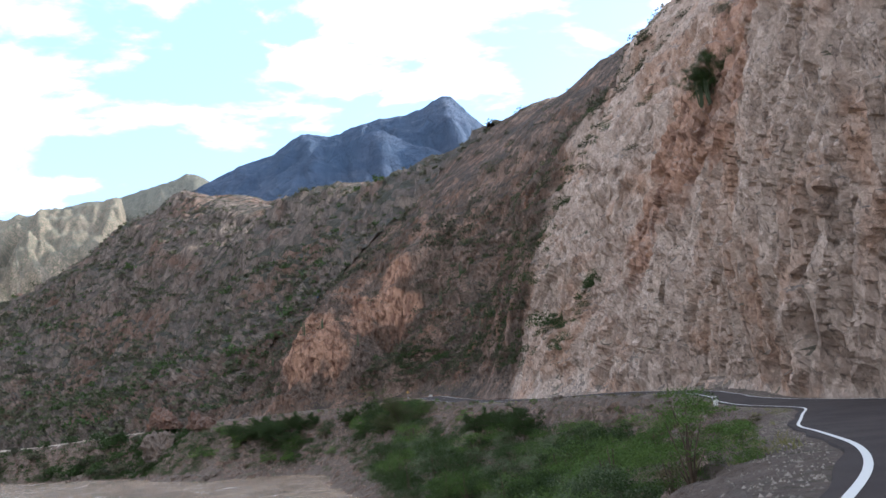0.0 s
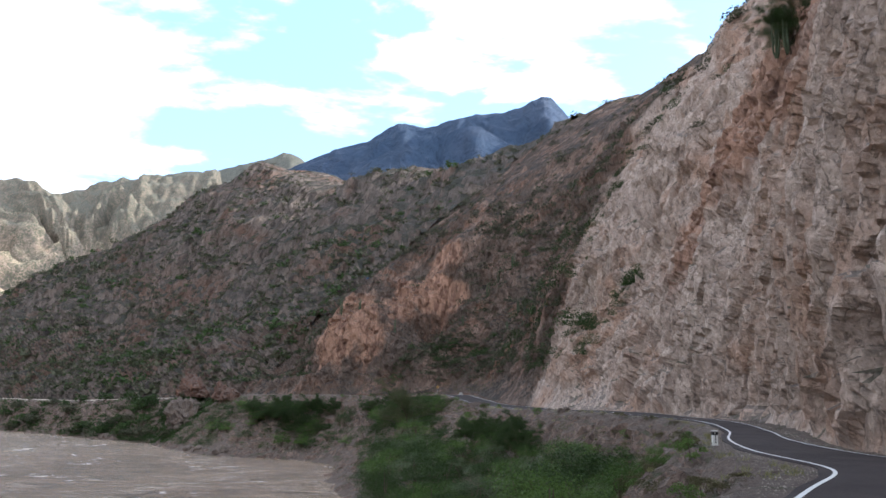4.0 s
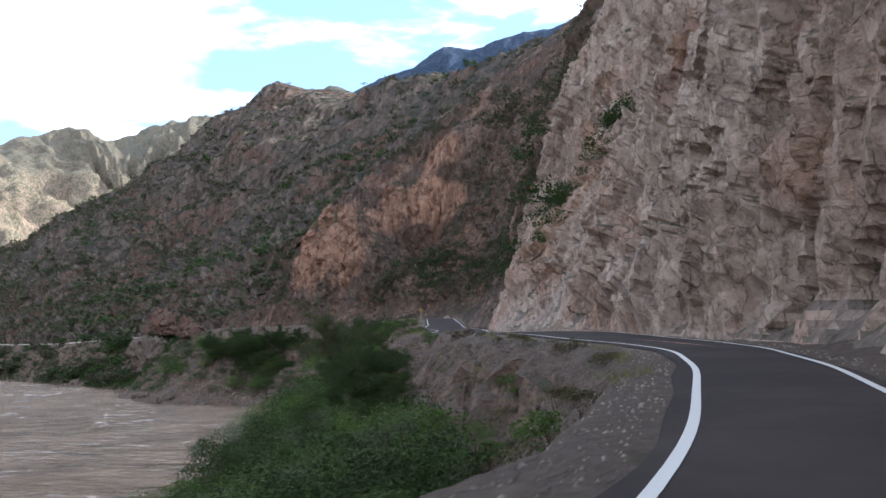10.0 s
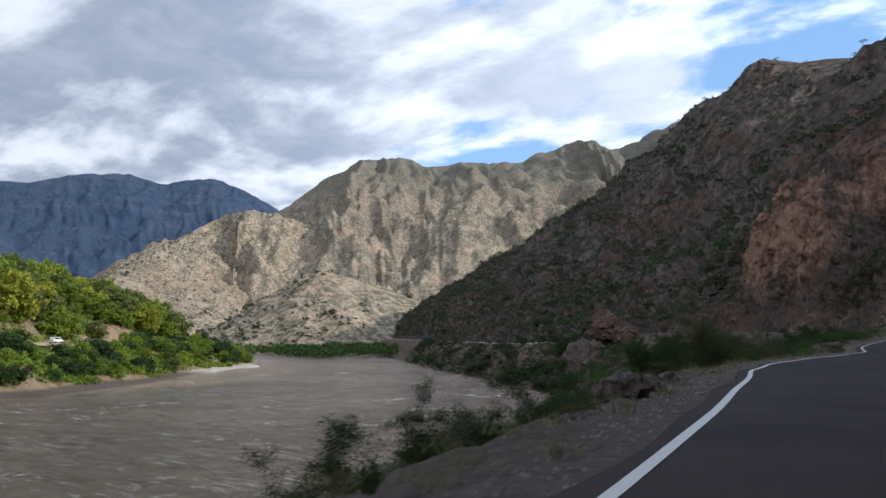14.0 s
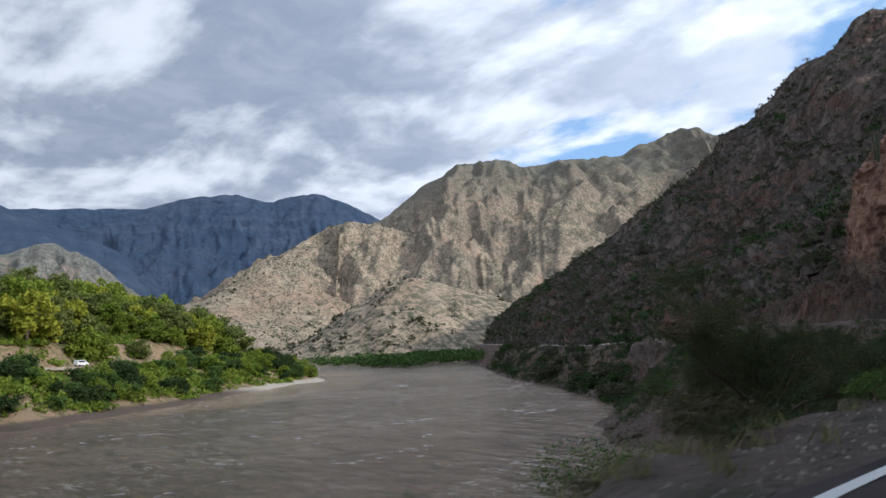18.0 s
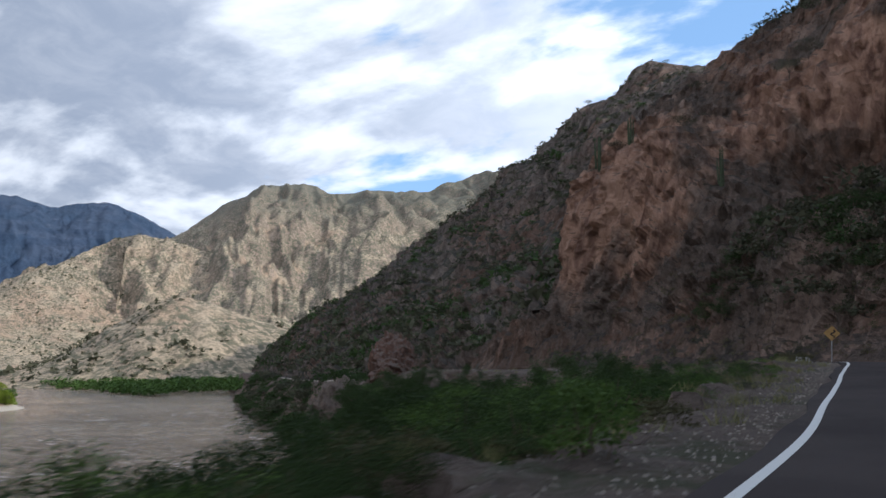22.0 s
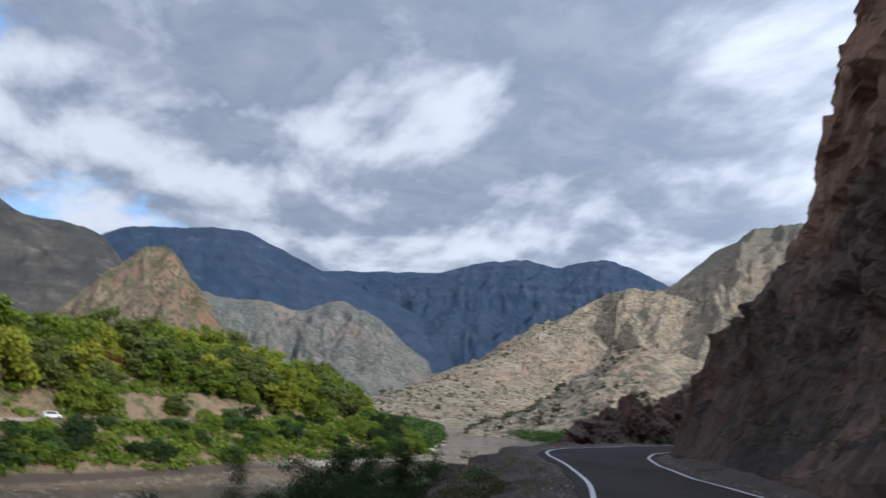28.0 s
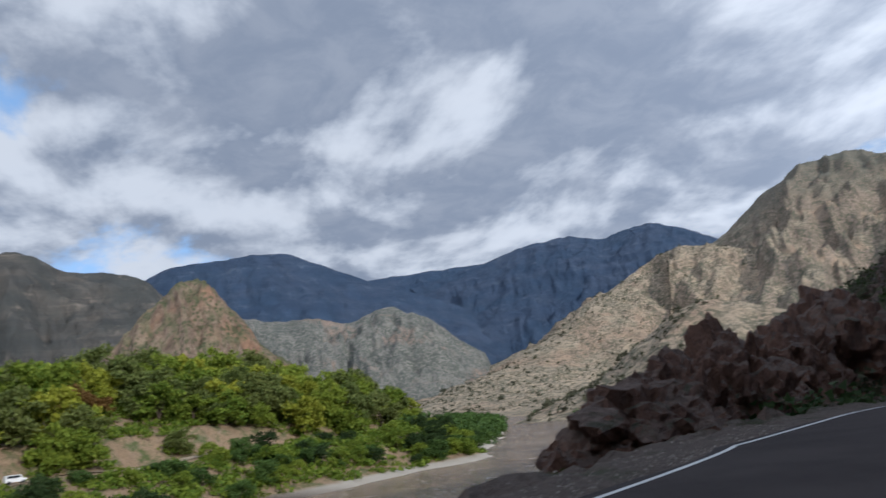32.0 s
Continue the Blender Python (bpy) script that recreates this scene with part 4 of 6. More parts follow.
# ---- water and valley floor ----
def water_material():
    m, nt, b, p = material("muddy_water", 0.16)
    flow = vmul(nt, p, (1.0, 0.55, 1.0))
    n1 = noise_node(nt, flow, 0.02, 5.0, 0.6, 1.0)
    n2 = noise_node(nt, vmul(nt, p, (0.5, 1.0, 1.0)), 0.40, 7.0, 0.66, 0.6)
    n3 = noise_node(nt, flow, 1.5, 4.0, 0.6)
    col = mix_node(nt, ramp_node(nt, n1, 0.35, 0.65), (0.185, 0.120, 0.073), (0.275, 0.188, 0.120))
    # ripples drawn as darker bands in the water's colour
    ripple = noise_node(nt, vmul(nt, p, (0.32, 1.0, 1.0)), 0.34, 6.0, 0.7, 0.9)
    col = mix_node(nt, math_node(nt, "MULTIPLY", ramp_node(nt, ripple, 0.53, 0.40), 0.75), col, (0.098, 0.062, 0.037))
    # foam, spread wider so that its pale colour stands for white glints too
    foam = math_node(nt, "MULTIPLY", ramp_node(nt, noise_node(nt, flow, 0.05, 6.0, 0.7, 1.6), 0.55, 0.68), ramp_node(nt, n2, 0.46, 0.66))
    col = mix_node(nt, math_node(nt, "MULTIPLY", foam, 0.55), col, (0.40, 0.34, 0.28))
    # wave highlights painted as long pale streaks
    glint = ramp_node(nt, noise_node(nt, vmul(nt, p, (0.3, 1.0, 1.0)), 0.75, 6.0, 0.68, 0.8), 0.50, 0.66)
    reach = ramp_node(nt, noise_node(nt, flow, 0.035, 4.0, 0.6, 1.0), 0.40, 0.60)
    col = mix_node(nt, math_node(nt, "MULTIPLY", math_node(nt, "MULTIPLY", glint, reach), 0.85), col, (0.50, 0.42, 0.33))
    nt.links.new(col, b.inputs["Base Color"])
    nt.links.new(math_node(nt, "ADD", 0.16, math_node(nt, "MULTIPLY", foam, 0.4)), b.inputs["Roughness"])
    b.inputs["Specular IOR Level"].default_value = 0.32
    n4 = noise_node(nt, vmul(nt, p, (0.45, 1.0, 1.0)), 0.13, 3.0, 0.5, 0.8)
    h = math_node(nt, "ADD", math_node(nt, "ADD", math_node(nt, "MULTIPLY", n2, 0.7), math_node(nt, "MULTIPLY", n3, 0.25)), math_node(nt, "MULTIPLY", n4, 1.2))
    bump(nt, b, h, 1.0, 1.6)
    return m


WATER_Z = -15.0
M_WATER = water_material()
gx, gy = np.meshgrid(np.linspace(-1700, 300, 60), np.linspace(-500, 1100, 50), indexing="xy")
pts = np.stack([gx, gy, np.full_like(gx, WATER_Z)], -1)
tagged(grid_mesh("river_water", pts, M_WATER, True), "wide muddy brown river with ripples, foam streaks and painted glints", "river", kind="structure")

# the far shore, followed up the valley: the peninsula with its sandy tip, then the plain beyond
SHORE = np.array([(-40, -420), (-110, -200), (-140, 0), (-172, 120), (-192, 190), (-217, 222), (-243, 258), (-277, 286), (-306, 320), (-346, 369),
                  (-372, 372), (-400, 380), (-450, 400), (-560, 440), (-800, 520), (-1300, 600)], float)


def shore_distance(x, y):
    """Metres inland of the far shore (negative over the water)."""
    best, sign = np.full(x.shape, 1e9), np.ones(x.shape)
    for a, b in zip(SHORE[:-1], SHORE[1:]):
        ab = b - a
        t = np.clip(((x - a[0]) * ab[0] + (y - a[1]) * ab[1]) / (ab @ ab), 0, 1)
        dx, dy = x - a[0] - t * ab[0], y - a[1] - t * ab[1]
        d = np.hypot(dx, dy)
        side = np.sign(ab[0] * (y - a[1]) - ab[1] * (x - a[0]))
        near = d < best
        best[near], sign[near] = d[near], side[near]
    return best * sign


def far_bank_height(x, y):
    p = np.stack([x.ravel(), y.ravel(), np.zeros(x.size)], -1)
    r = shore_distance(x, y) + (fbm(p / 22.0, 3, 0.5, 70) * 3.5).reshape(x.shape)
    along = np.clip(1.0 - np.hypot(np.clip(-x - 405, 0, None), np.clip(y - 330, 0, None)) / 190.0, 0.0, 1.0)
    along = along * along * (3 - 2 * along)
    low = np.interp(r, [-60, -4, 0, 7, 14, 22, 30, 60], [-22, -16.4, -15.1, -13.6, -11.5, -9.5, -8.8, -8.5])
    # a terrace with a track, then a steep scarp up to the wooded top
    rise = np.interp(r, [8, 14, 24, 32, 39, 42, 47, 60, 90, 130, 200, 400], [0, 1.5, 4.5, 5.9, 6.0, 7, 13.5, 18, 27, 31, 33, 36])
    z = low + rise * along
    return z + np.clip(r / 20, 0, 1) * (fbm(p / 14.0, 4, 0.5, 80) * 1.3).reshape(x.shape)


M_FARBANK = rock_material("far_bank_earth", (0.42, 0.33, 0.24), (0.34, 0.25, 0.18), (0.16, 0.12, 0.09), (0.44, 0.27, 0.17),
                          (0.38, 0.265, 0.165), (0.08, 0.12, 0.035), 0.8, None, 0.6, None, 0.0, (0.50, 0.44, 0.36))
gx, gy = np.meshgrid(np.linspace(-980, -90, 230), np.linspace(-200, 560, 200), indexing="xy")
tagged(grid_mesh("far_bank", np.stack([gx, gy, far_bank_height(gx, gy)], -1), M_FARBANK), "sunlit green river peninsula with a sandy shore", "river bank", kind="structure")

# a dirt track on the terrace, along the far shore
_shore = soften(resample(SHORE[2:9], 3.0), 6.0)
_shore = _shore[40:]
_left = -sides(_shore)
trk = np.zeros((len(_shore), 4, 3))
for j, r in enumerate((32.0, 33.6, 35.4, 37.0)):
    trk[:, j, :2] = _shore + _left * r
trk[..., 2] = soften(far_bank_height(trk[..., 0], trk[..., 1]), 2.0) + 0.3
tagged(grid_mesh("dirt_track", trk, plain("pale_dirt", (0.40, 0.31, 0.22), 0.95, 0, 0.5, 0.3)), "pale dirt track along the far bank", "track", kind="structure")


def valley_height(x, y):
    p = np.stack([x.ravel(), y.ravel(), np.zeros(x.size)], -1)
    r = shore_distance(x, y)
    # the river's own channel stays below the water; beyond it the floor lies a little above
    wide = np.interp(-x, [200, 430, 560, 800, 1300], [400, 75, 60, 45, 40])
    out = np.where(r > 0, r, np.where(-r > wide, -r - wide, -np.minimum(-r, wide + r)))
    z = np.interp(out, [-30, -4, 0, 6, 40, 400, 2500], [-22, -17, -15.2, -13.5, -12.2, -6, 60])
    return z - 1.0 * (np.abs(x) < 150) * 6 + (fbm(p / 60.0, 3, 0.5, 90) * 0.6).reshape(x.shape)


gx, gy = np.meshgrid(np.linspace(-4900, 1200, 240), np.linspace(-1500, 4700, 240), indexing="xy")
gz = valley_height(gx, gy)
sink = np.clip((gx + 0.35 * (gy - 560) + 640) / 90.0, 0, 1) * np.clip((1150 - gy) / 60.0, 0, 1)
gz = gz * (1 - sink) - 22.0 * sink
tagged(grid_mesh("ground", np.stack([gx, gy, gz], -1), M_FARHILL, True), "dry valley floor reaching to the mountains", "ground", kind="structure")


# ---- mountains ----
MOUNTAINS = {}


def mountain(name, crest, reach, foot, mat, label, rough=1.0, seed=0, cols=150, rows=70, power=1.15, cell=260.0, crest_noise=0.05):
    """A range with a given crest line: slopes fall on both sides to the foot, cut by gullies and spurs."""
    c = np.array(crest, float)
    s = np.r_[0, np.cumsum(np.hypot(*np.diff(c[:, :2], axis=0).T))]
    t = np.linspace(0, s[-1], cols)
    line3 = np.stack([np.interp(t, s, c[:, j]) for j in range(3)], 1)
    line3[:, 2] = soften(line3, cols / len(c) * 0.16)[:, 2]
    knobs = fbm(np.stack([t / (cell * 0.45), np.full(cols, seed * 3.1), np.zeros(cols)], 1), 4, 0.6, seed + 11)
    line3[:, 2] += knobs * 0.024 * min(rough, 1.0) * (line3[:, 2] - foot)
    plan = soften(line3[:, :2], cols / len(c) * 0.5)
    n = sides(plan)
    v = np.linspace(-1, 1, rows)
    v = np.sign(v) * np.abs(v) ** 1.3
    end = np.clip(np.minimum(t, s[-1] - t) / (0.05 * s[-1]), 0, 1) ** 0.6
    p = np.zeros((cols, rows, 3))
    p[..., :2] = plan[:, None] + n[:, None] * (v * reach)[None, :, None]
    fall = (1 - np.abs(v)) ** power
    q = p.reshape(-1, 3).copy()
    warp = np.stack([fbm(q / cell + 31.7, 3, 0.5, seed + 2), fbm(q / cell + 77.1, 3, 0.5, seed + 3), np.zeros(len(q))], 1)
    # spurs and gullies run down from the crest
    down = np.stack([np.repeat(t, rows) / cell, np.tile(v * reach, cols) / (cell * 2.4), np.full(len(q), seed * 5.3)], 1)
    g = fbm(down + warp * 0.55, 3, 0.5, seed, True).reshape(cols, rows)
    g = np.minimum(g - 0.35, 0.55)
    g2 = fbm(down * (3.1, 2.3, 1.0) + warp * 0.8, 4, 0.52, seed + 5, True).reshape(cols, rows)
    g3 = fbm(q / (cell * 0.16), 4, 0.55, seed + 8).reshape(cols, rows)
    body = np.abs(v)[None, :] ** 0.7 * (1 - np.abs(v))[None, :] * 2.2
    tall = (line3[:, 2] - foot)[:, None]
    p[..., 2] = foot + tall * fall[None, :] + rough * tall * (0.16 * g * body + (0.060 * g2 + 0.034 * g3) * np.clip(body, crest_noise, 1))
    p[..., 2] = foot + (p[..., 2] - foot) * end[:, None]
    MOUNTAINS[name] = p
    ob = grid_mesh(name, p, mat, True)
    return tagged(ob, label, "mountain", kind="structure")


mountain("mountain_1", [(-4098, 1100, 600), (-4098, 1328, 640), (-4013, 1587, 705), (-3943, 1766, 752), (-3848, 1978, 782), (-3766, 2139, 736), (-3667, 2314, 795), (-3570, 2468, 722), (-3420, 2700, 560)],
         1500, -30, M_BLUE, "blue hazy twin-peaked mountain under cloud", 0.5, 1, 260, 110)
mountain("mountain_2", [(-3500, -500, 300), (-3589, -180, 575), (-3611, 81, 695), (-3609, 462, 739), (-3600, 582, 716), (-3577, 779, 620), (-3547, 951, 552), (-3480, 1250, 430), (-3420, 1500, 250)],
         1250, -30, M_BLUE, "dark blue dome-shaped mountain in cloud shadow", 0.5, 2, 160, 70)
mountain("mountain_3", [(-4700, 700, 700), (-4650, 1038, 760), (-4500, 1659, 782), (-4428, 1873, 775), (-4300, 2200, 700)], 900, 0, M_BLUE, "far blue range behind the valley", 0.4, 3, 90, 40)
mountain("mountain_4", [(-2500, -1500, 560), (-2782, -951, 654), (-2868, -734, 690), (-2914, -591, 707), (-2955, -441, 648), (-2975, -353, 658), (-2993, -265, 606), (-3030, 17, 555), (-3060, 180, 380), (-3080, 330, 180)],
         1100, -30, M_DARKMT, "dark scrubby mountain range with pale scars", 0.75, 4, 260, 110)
mountain("mountain_5", [(-1225, 60, 60), (-1233, 141, 137), (-1237, 181, 175), (-1240, 222, 207), (-1240, 240, 210), (-1240, 258, 195), (-1240, 292, 160), (-1240, 330, 110), (-1240, 420, 40)],
         190, -30, M_PYRAMID, "small pointed sunlit rock hill", 1.5, 5, 160, 110, 0.85, 75.0, 0.25)
mountain("mountain_6", [(-2340, 100, 260), (-2340, 267, 308), (-2336, 405, 280), (-2325, 530, 282), (-2315, 606, 256), (-2297, 710, 298), (-2280, 792, 266), (-2258, 877, 197), (-2220, 1000, 100)],
         620, -30, M_PALEMT, "pale grey foothills below the dark mountains", 1.1, 6, 240, 110, 1.1, 150.0)
mountain("mountain_7", [(-1480, 470, -20), (-1622, 631, 11), (-1744, 756, 45), (-1904, 913, 83), (-2086, 1134, 163), (-2246, 1382, 295), (-2331, 1542, 383), (-2192, 1652, 388), (-2106, 1768, 350), (-2013, 1881, 320), (-1900, 2000, 280)],
         600, -30, M_FARHILL, "sunlit tan hill spur dotted with scrub", 1.3, 7, 300, 130, 1.0, 170.0)
mountain("mountain_8", [(-2600, 1790, 380), (-2531, 1864, 430), (-2373, 2075, 600), (-2291, 2171, 659), (-2219, 2249, 668), (-2129, 2340, 628), (-1987, 2469, 655), (-1905, 2537, 640), (-1812, 2780, 760),
                        (-1664, 2900, 742), (-1494, 3000, 800), (-1250, 3090, 870), (-1054, 3150, 895)],
         1150, -30, M_MIDMT, "rugged brown mountain with rocky crags", 1.2, 8, 360, 150, 1.1, 300.0)
mountain("mountain_9", [(-790, 560, -6), (-753, 592, 10), (-734, 621, 34), (-707, 659, 65), (-692, 678, 71), (-673, 702, 66), (-648, 740, 48), (-600, 800, 30)],
         190, -30, M_FARHILL, "low sandy hill with a bare clearing", 0.7, 9, 110, 70, 1.0, 80.0)
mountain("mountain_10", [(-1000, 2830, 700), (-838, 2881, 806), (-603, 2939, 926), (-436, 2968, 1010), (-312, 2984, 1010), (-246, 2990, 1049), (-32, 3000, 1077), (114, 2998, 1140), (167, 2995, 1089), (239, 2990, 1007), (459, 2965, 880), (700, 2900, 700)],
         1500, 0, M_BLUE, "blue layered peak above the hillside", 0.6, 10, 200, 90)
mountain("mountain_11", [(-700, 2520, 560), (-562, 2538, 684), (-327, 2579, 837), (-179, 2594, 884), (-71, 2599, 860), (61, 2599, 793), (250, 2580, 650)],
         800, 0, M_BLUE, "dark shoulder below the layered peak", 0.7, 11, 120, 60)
mountain("mountain_12", [(-1900, 2950, 700), (-1745, 3034, 771), (-1615, 3105, 806), (-1438, 3191, 874), (-1247, 3270, 925), (-1145, 3307, 968), (-974, 3362, 1024), (-900, 3382, 980), (-781, 3412, 880), (-600, 3420, 700)],
         900, 0, M_PALEMT, "pale far ridge behind the hillside", 0.9, 12, 140, 60)
# ---- plants ----
def leaf_material(name, dark, light, rough=0.7, through_light=0.25):
    m, nt, b, p = material(name, rough)
    geo = nt.nodes.new("ShaderNodeNewGeometry")
    info = nt.nodes.new("ShaderNodeObjectInfo")
    f = math_node(nt, "ADD", math_node(nt, "MULTIPLY", geo.outputs["Random Per Island"], 0.6), math_node(nt, "MULTIPLY", info.outputs["Random"], 0.4))
    col = mix_node(nt, f, dark, light)
    nt.links.new(col, b.inputs["Base Color"])
    b.inputs["Specular IOR Level"].default_value = 0.15
    tr = nt.nodes.new("ShaderNodeBsdfTranslucent")
    nt.links.new(col, tr.inputs[0])
    mx = nt.nodes.new("ShaderNodeMixShader")
    mx.inputs[0].default_value = through_light
    nt.links.new(b.outputs[0], mx.inputs[1])
    nt.links.new(tr.outputs[0], mx.inputs[2])
    nt.links.new(mx.outputs[0], nt.nodes["Material Output"].inputs[0])
    return m


M_BARK = plain("bark", (0.10, 0.075, 0.055), 0.95, 0, 3.0, 0.4)
M_LEAF_GREEN = leaf_material("feathery_green_leaves", (0.035, 0.070, 0.016), (0.115, 0.185, 0.045))
M_LEAF_DARK = leaf_material("dark_green_leaves", (0.020, 0.038, 0.012), (0.060, 0.095, 0.030))
M_LEAF_ACACIA = leaf_material("olive_acacia_leaves", (0.030, 0.040, 0.016), (0.095, 0.110, 0.045), 0.7, 0.35)
M_LEAF_GREY = leaf_material("grey_green_leaves", (0.060, 0.085, 0.045), (0.150, 0.185, 0.105))
M_LEAF_DRY = leaf_material("dry_olive_leaves", (0.055, 0.052, 0.026), (0.130, 0.120, 0.060))
M_LEAF_SCRUB = leaf_material("dull_scrub_leaves", (0.034, 0.038, 0.023), (0.115, 0.112, 0.068))
M_LEAF_SUN = leaf_material("bright_canopy_leaves", (0.085, 0.150, 0.020), (0.320, 0.370, 0.050), 0.7, 0.35)
M_LEAF_YELLOW = leaf_material("yellow_green_canopy_leaves", (0.170, 0.200, 0.020), (0.400, 0.400, 0.050))
M_LEAF_OLIVE = leaf_material("olive_canopy_leaves", (0.080, 0.115, 0.028), (0.230, 0.255, 0.075), 0.7, 0.35)
M_LEAF_RUST = leaf_material("rust_canopy_leaves", (0.110, 0.060, 0.018), (0.210, 0.120, 0.035))
M_GRASS = leaf_material("dry_grass_blades", (0.120, 0.125, 0.050), (0.270, 0.250, 0.120))
M_CACTUS = plain("cactus_skin", (0.07, 0.09, 0.05), 0.8, 0, 4.0, 0.3)


def quads_mesh(name, corners, mat):
    """A mesh of loose three- or four-cornered pieces, places (n, k, 3)."""
    n, k = corners.shape[:2]
    me = bpy.data.meshes.new(name)
    me.vertices.add(n * k)
    me.vertices.foreach_set("co", corners.reshape(-1).astype(np.float32))
    me.loops.add(n * k)
    me.loops.foreach_set("vertex_index", np.arange(n * k, dtype=np.int32))
    me.polygons.add(n)
    me.polygons.foreach_set("loop_start", np.arange(0, n * k, k, dtype=np.int32))
    me.materials.append(mat)
    me.update(calc_edges=True)
    return me


def leaves_at(centres, size, rng, slim=0.55, droop=0.0, upright=0.0):
    """Leaf quads of random turn about the given centres."""
    n = len(centres)
    a = rng.normal(size=(n, 3))
    a[:, 2] = a[:, 2] * (1 - upright) * 0.7 - droop + upright * 2.5
    a /= np.linalg.norm(a, axis=1, keepdims=True)
    b = np.cross(a, rng.normal(size=(n, 3)))
    b /= np.linalg.norm(b, axis=1, keepdims=True) + 1e-9
    sz = size * rng.uniform(0.6, 1.35, (n, 1))
    a, b = a * sz, b * sz * slim
    return np.stack([centres + b - a * 0.6, centres + a * 1.1, centres - b - a * 0.6], 1)


def crown_points(rng, blobs, n):
    """Leaf places near the skins of several lobes (x, y, z, r, flatness)."""
    w = np.array([b[3] ** 2 for b in blobs])
    pick = rng.choice(len(blobs), n, p=w / w.sum())
    d = rng.normal(size=(n, 3))
    d /= np.linalg.norm(d, axis=1, keepdims=True)
    d[:, 2] = np.where(rng.random(n) < 0.75, np.abs(d[:, 2]), d[:, 2])
    r = rng.random(n) ** 0.35 * rng.uniform(0.75, 1.12, n)
    bl = np.array(blobs)[pick]
    return bl[:, :3] + d * (r * bl[:, 3])[:, None] * np.stack([np.ones(n), np.ones(n), bl[:, 4]], 1)


def tube(bm, path, radii, sides_n=5):
    rings = []
    for i, (p, r) in enumerate(zip(path, radii)):
        t = (Vector(path[min(i + 1, len(path) - 1)]) - Vector(path[max(i - 1, 0)])).normalized()
        u = t.orthogonal().normalized()
        v = t.cross(u)
        rings.append([bm.verts.new(Vector(p) + (u * math.cos(k * 2 * math.pi / sides_n) + v * math.sin(k * 2 * math.pi / sides_n)) * r) for k in range(sides_n)])
    for a, b in zip(rings, rings[1:]):
        for k in range(sides_n):
            bm.faces.new((a[k], a[(k + 1) % sides_n], b[(k + 1) % sides_n], b[k]))
    bm.faces.new(rings[-1])


def part(name, data, mat, parent, label=""):
    """Links a bmesh, or a mesh, as one mesh object under a thing or a part."""
    if isinstance(data, bmesh.types.BMesh):
        bmesh.ops.recalc_face_normals(data, faces=data.faces)
        me = bpy.data.meshes.new(name)
        data.to_mesh(me)
        data.free()
        me.materials.append(mat)
        data = me
    ob = new(name, data)
    ob.parent = parent
    return tagged(ob, label) if label else ob


def plant(name, rng, height, spread_r, lobes, leaves, size, mat, label, category, slim=0.5, droop=0.0, upright=0.0, trunk=0.0, flat=0.75, stems=4, stem_r=0.05, low=0.25):
    """A shrub or tree: stems that fork from the base, and a crown of loose leaves about their tips."""
    root = new(name)
    blobs, bm = [], bmesh.new()
    for k in range(lobes):
        a, r = k * 2.399 + rng.uniform(-0.4, 0.4), spread_r * math.sqrt((k + 0.4) / lobes) * 0.75
        z = height * (trunk + (1 - trunk) * rng.uniform(low, 0.80) * (1.05 - 0.4 * r / spread_r))
        blobs.append((math.cos(a) * r, math.sin(a) * r, z, spread_r * rng.uniform(0.28, 0.50) * (11 / max(lobes, 11)) ** 0.4, flat * rng.uniform(0.8, 1.2)))
    base = stem_r * height
    if trunk > 0:
        tube(bm, [(0, 0, -0.3), (0.04 * height, 0, height * trunk * 0.5), (0.02 * height, 0.03 * height, height * trunk)], [base * 1.3, base, base * 0.8], 7)
    for k, bl in enumerate(blobs[: max(stems, 3)]):
        z0 = height * trunk * 0.9 - (0.25 if trunk == 0 else 0)
        m = (bl[0] * 0.35 + rng.uniform(-0.1, 0.1), bl[1] * 0.35 + rng.uniform(-0.1, 0.1), z0 + (bl[2] - z0) * 0.5)
        tube(bm, [(0.02 * height * trunk, 0.03 * height * trunk, z0), m, bl[:3]], [base * 0.6, base * 0.4, base * 0.12], 5)
    part("trunk" if trunk > 0 else "stem", bm, M_BARK, root)
    c = crown_points(rng, blobs, leaves)
    c[:, 2] = np.maximum(c[:, 2], 0.04 * height)
    part("crown" if trunk > 0 else "foliage", quads_mesh("foliage", leaves_at(c, size, rng, slim, droop, upright), mat), mat, root)
    return tagged(root, label, category)


def placed(x, y, z, s, rz, sz=None):
    return Matrix.LocRotScale((x, y, z), Euler((0, 0, rz)), (s, s, sz or s))


def copied(kind, m):
    """A copy at the pose and size m, whatever the size of the first one."""
    return copy_thing(kind, m @ Matrix.Diagonal((*(1.0 / v for v in kind.scale), 1.0)))


def on_grid(grid, rng, n, keep):
    """Places and slopes of n random points of a sheet for which keep(places, normals) holds."""
    nrm = normals(grid)
    flat, fn = grid.reshape(-1, 3), nrm.reshape(-1, 3)
    ok = np.flatnonzero(keep(flat, fn))
    return flat[rng.choice(ok, n, replace=len(ok) < n)]


def road_above(x, y):
    """Height of the road nearest to a place."""
    return float(road_z(np.argmin(np.hypot(AXIS[:, 0] - x, AXIS[:, 1] - y))))


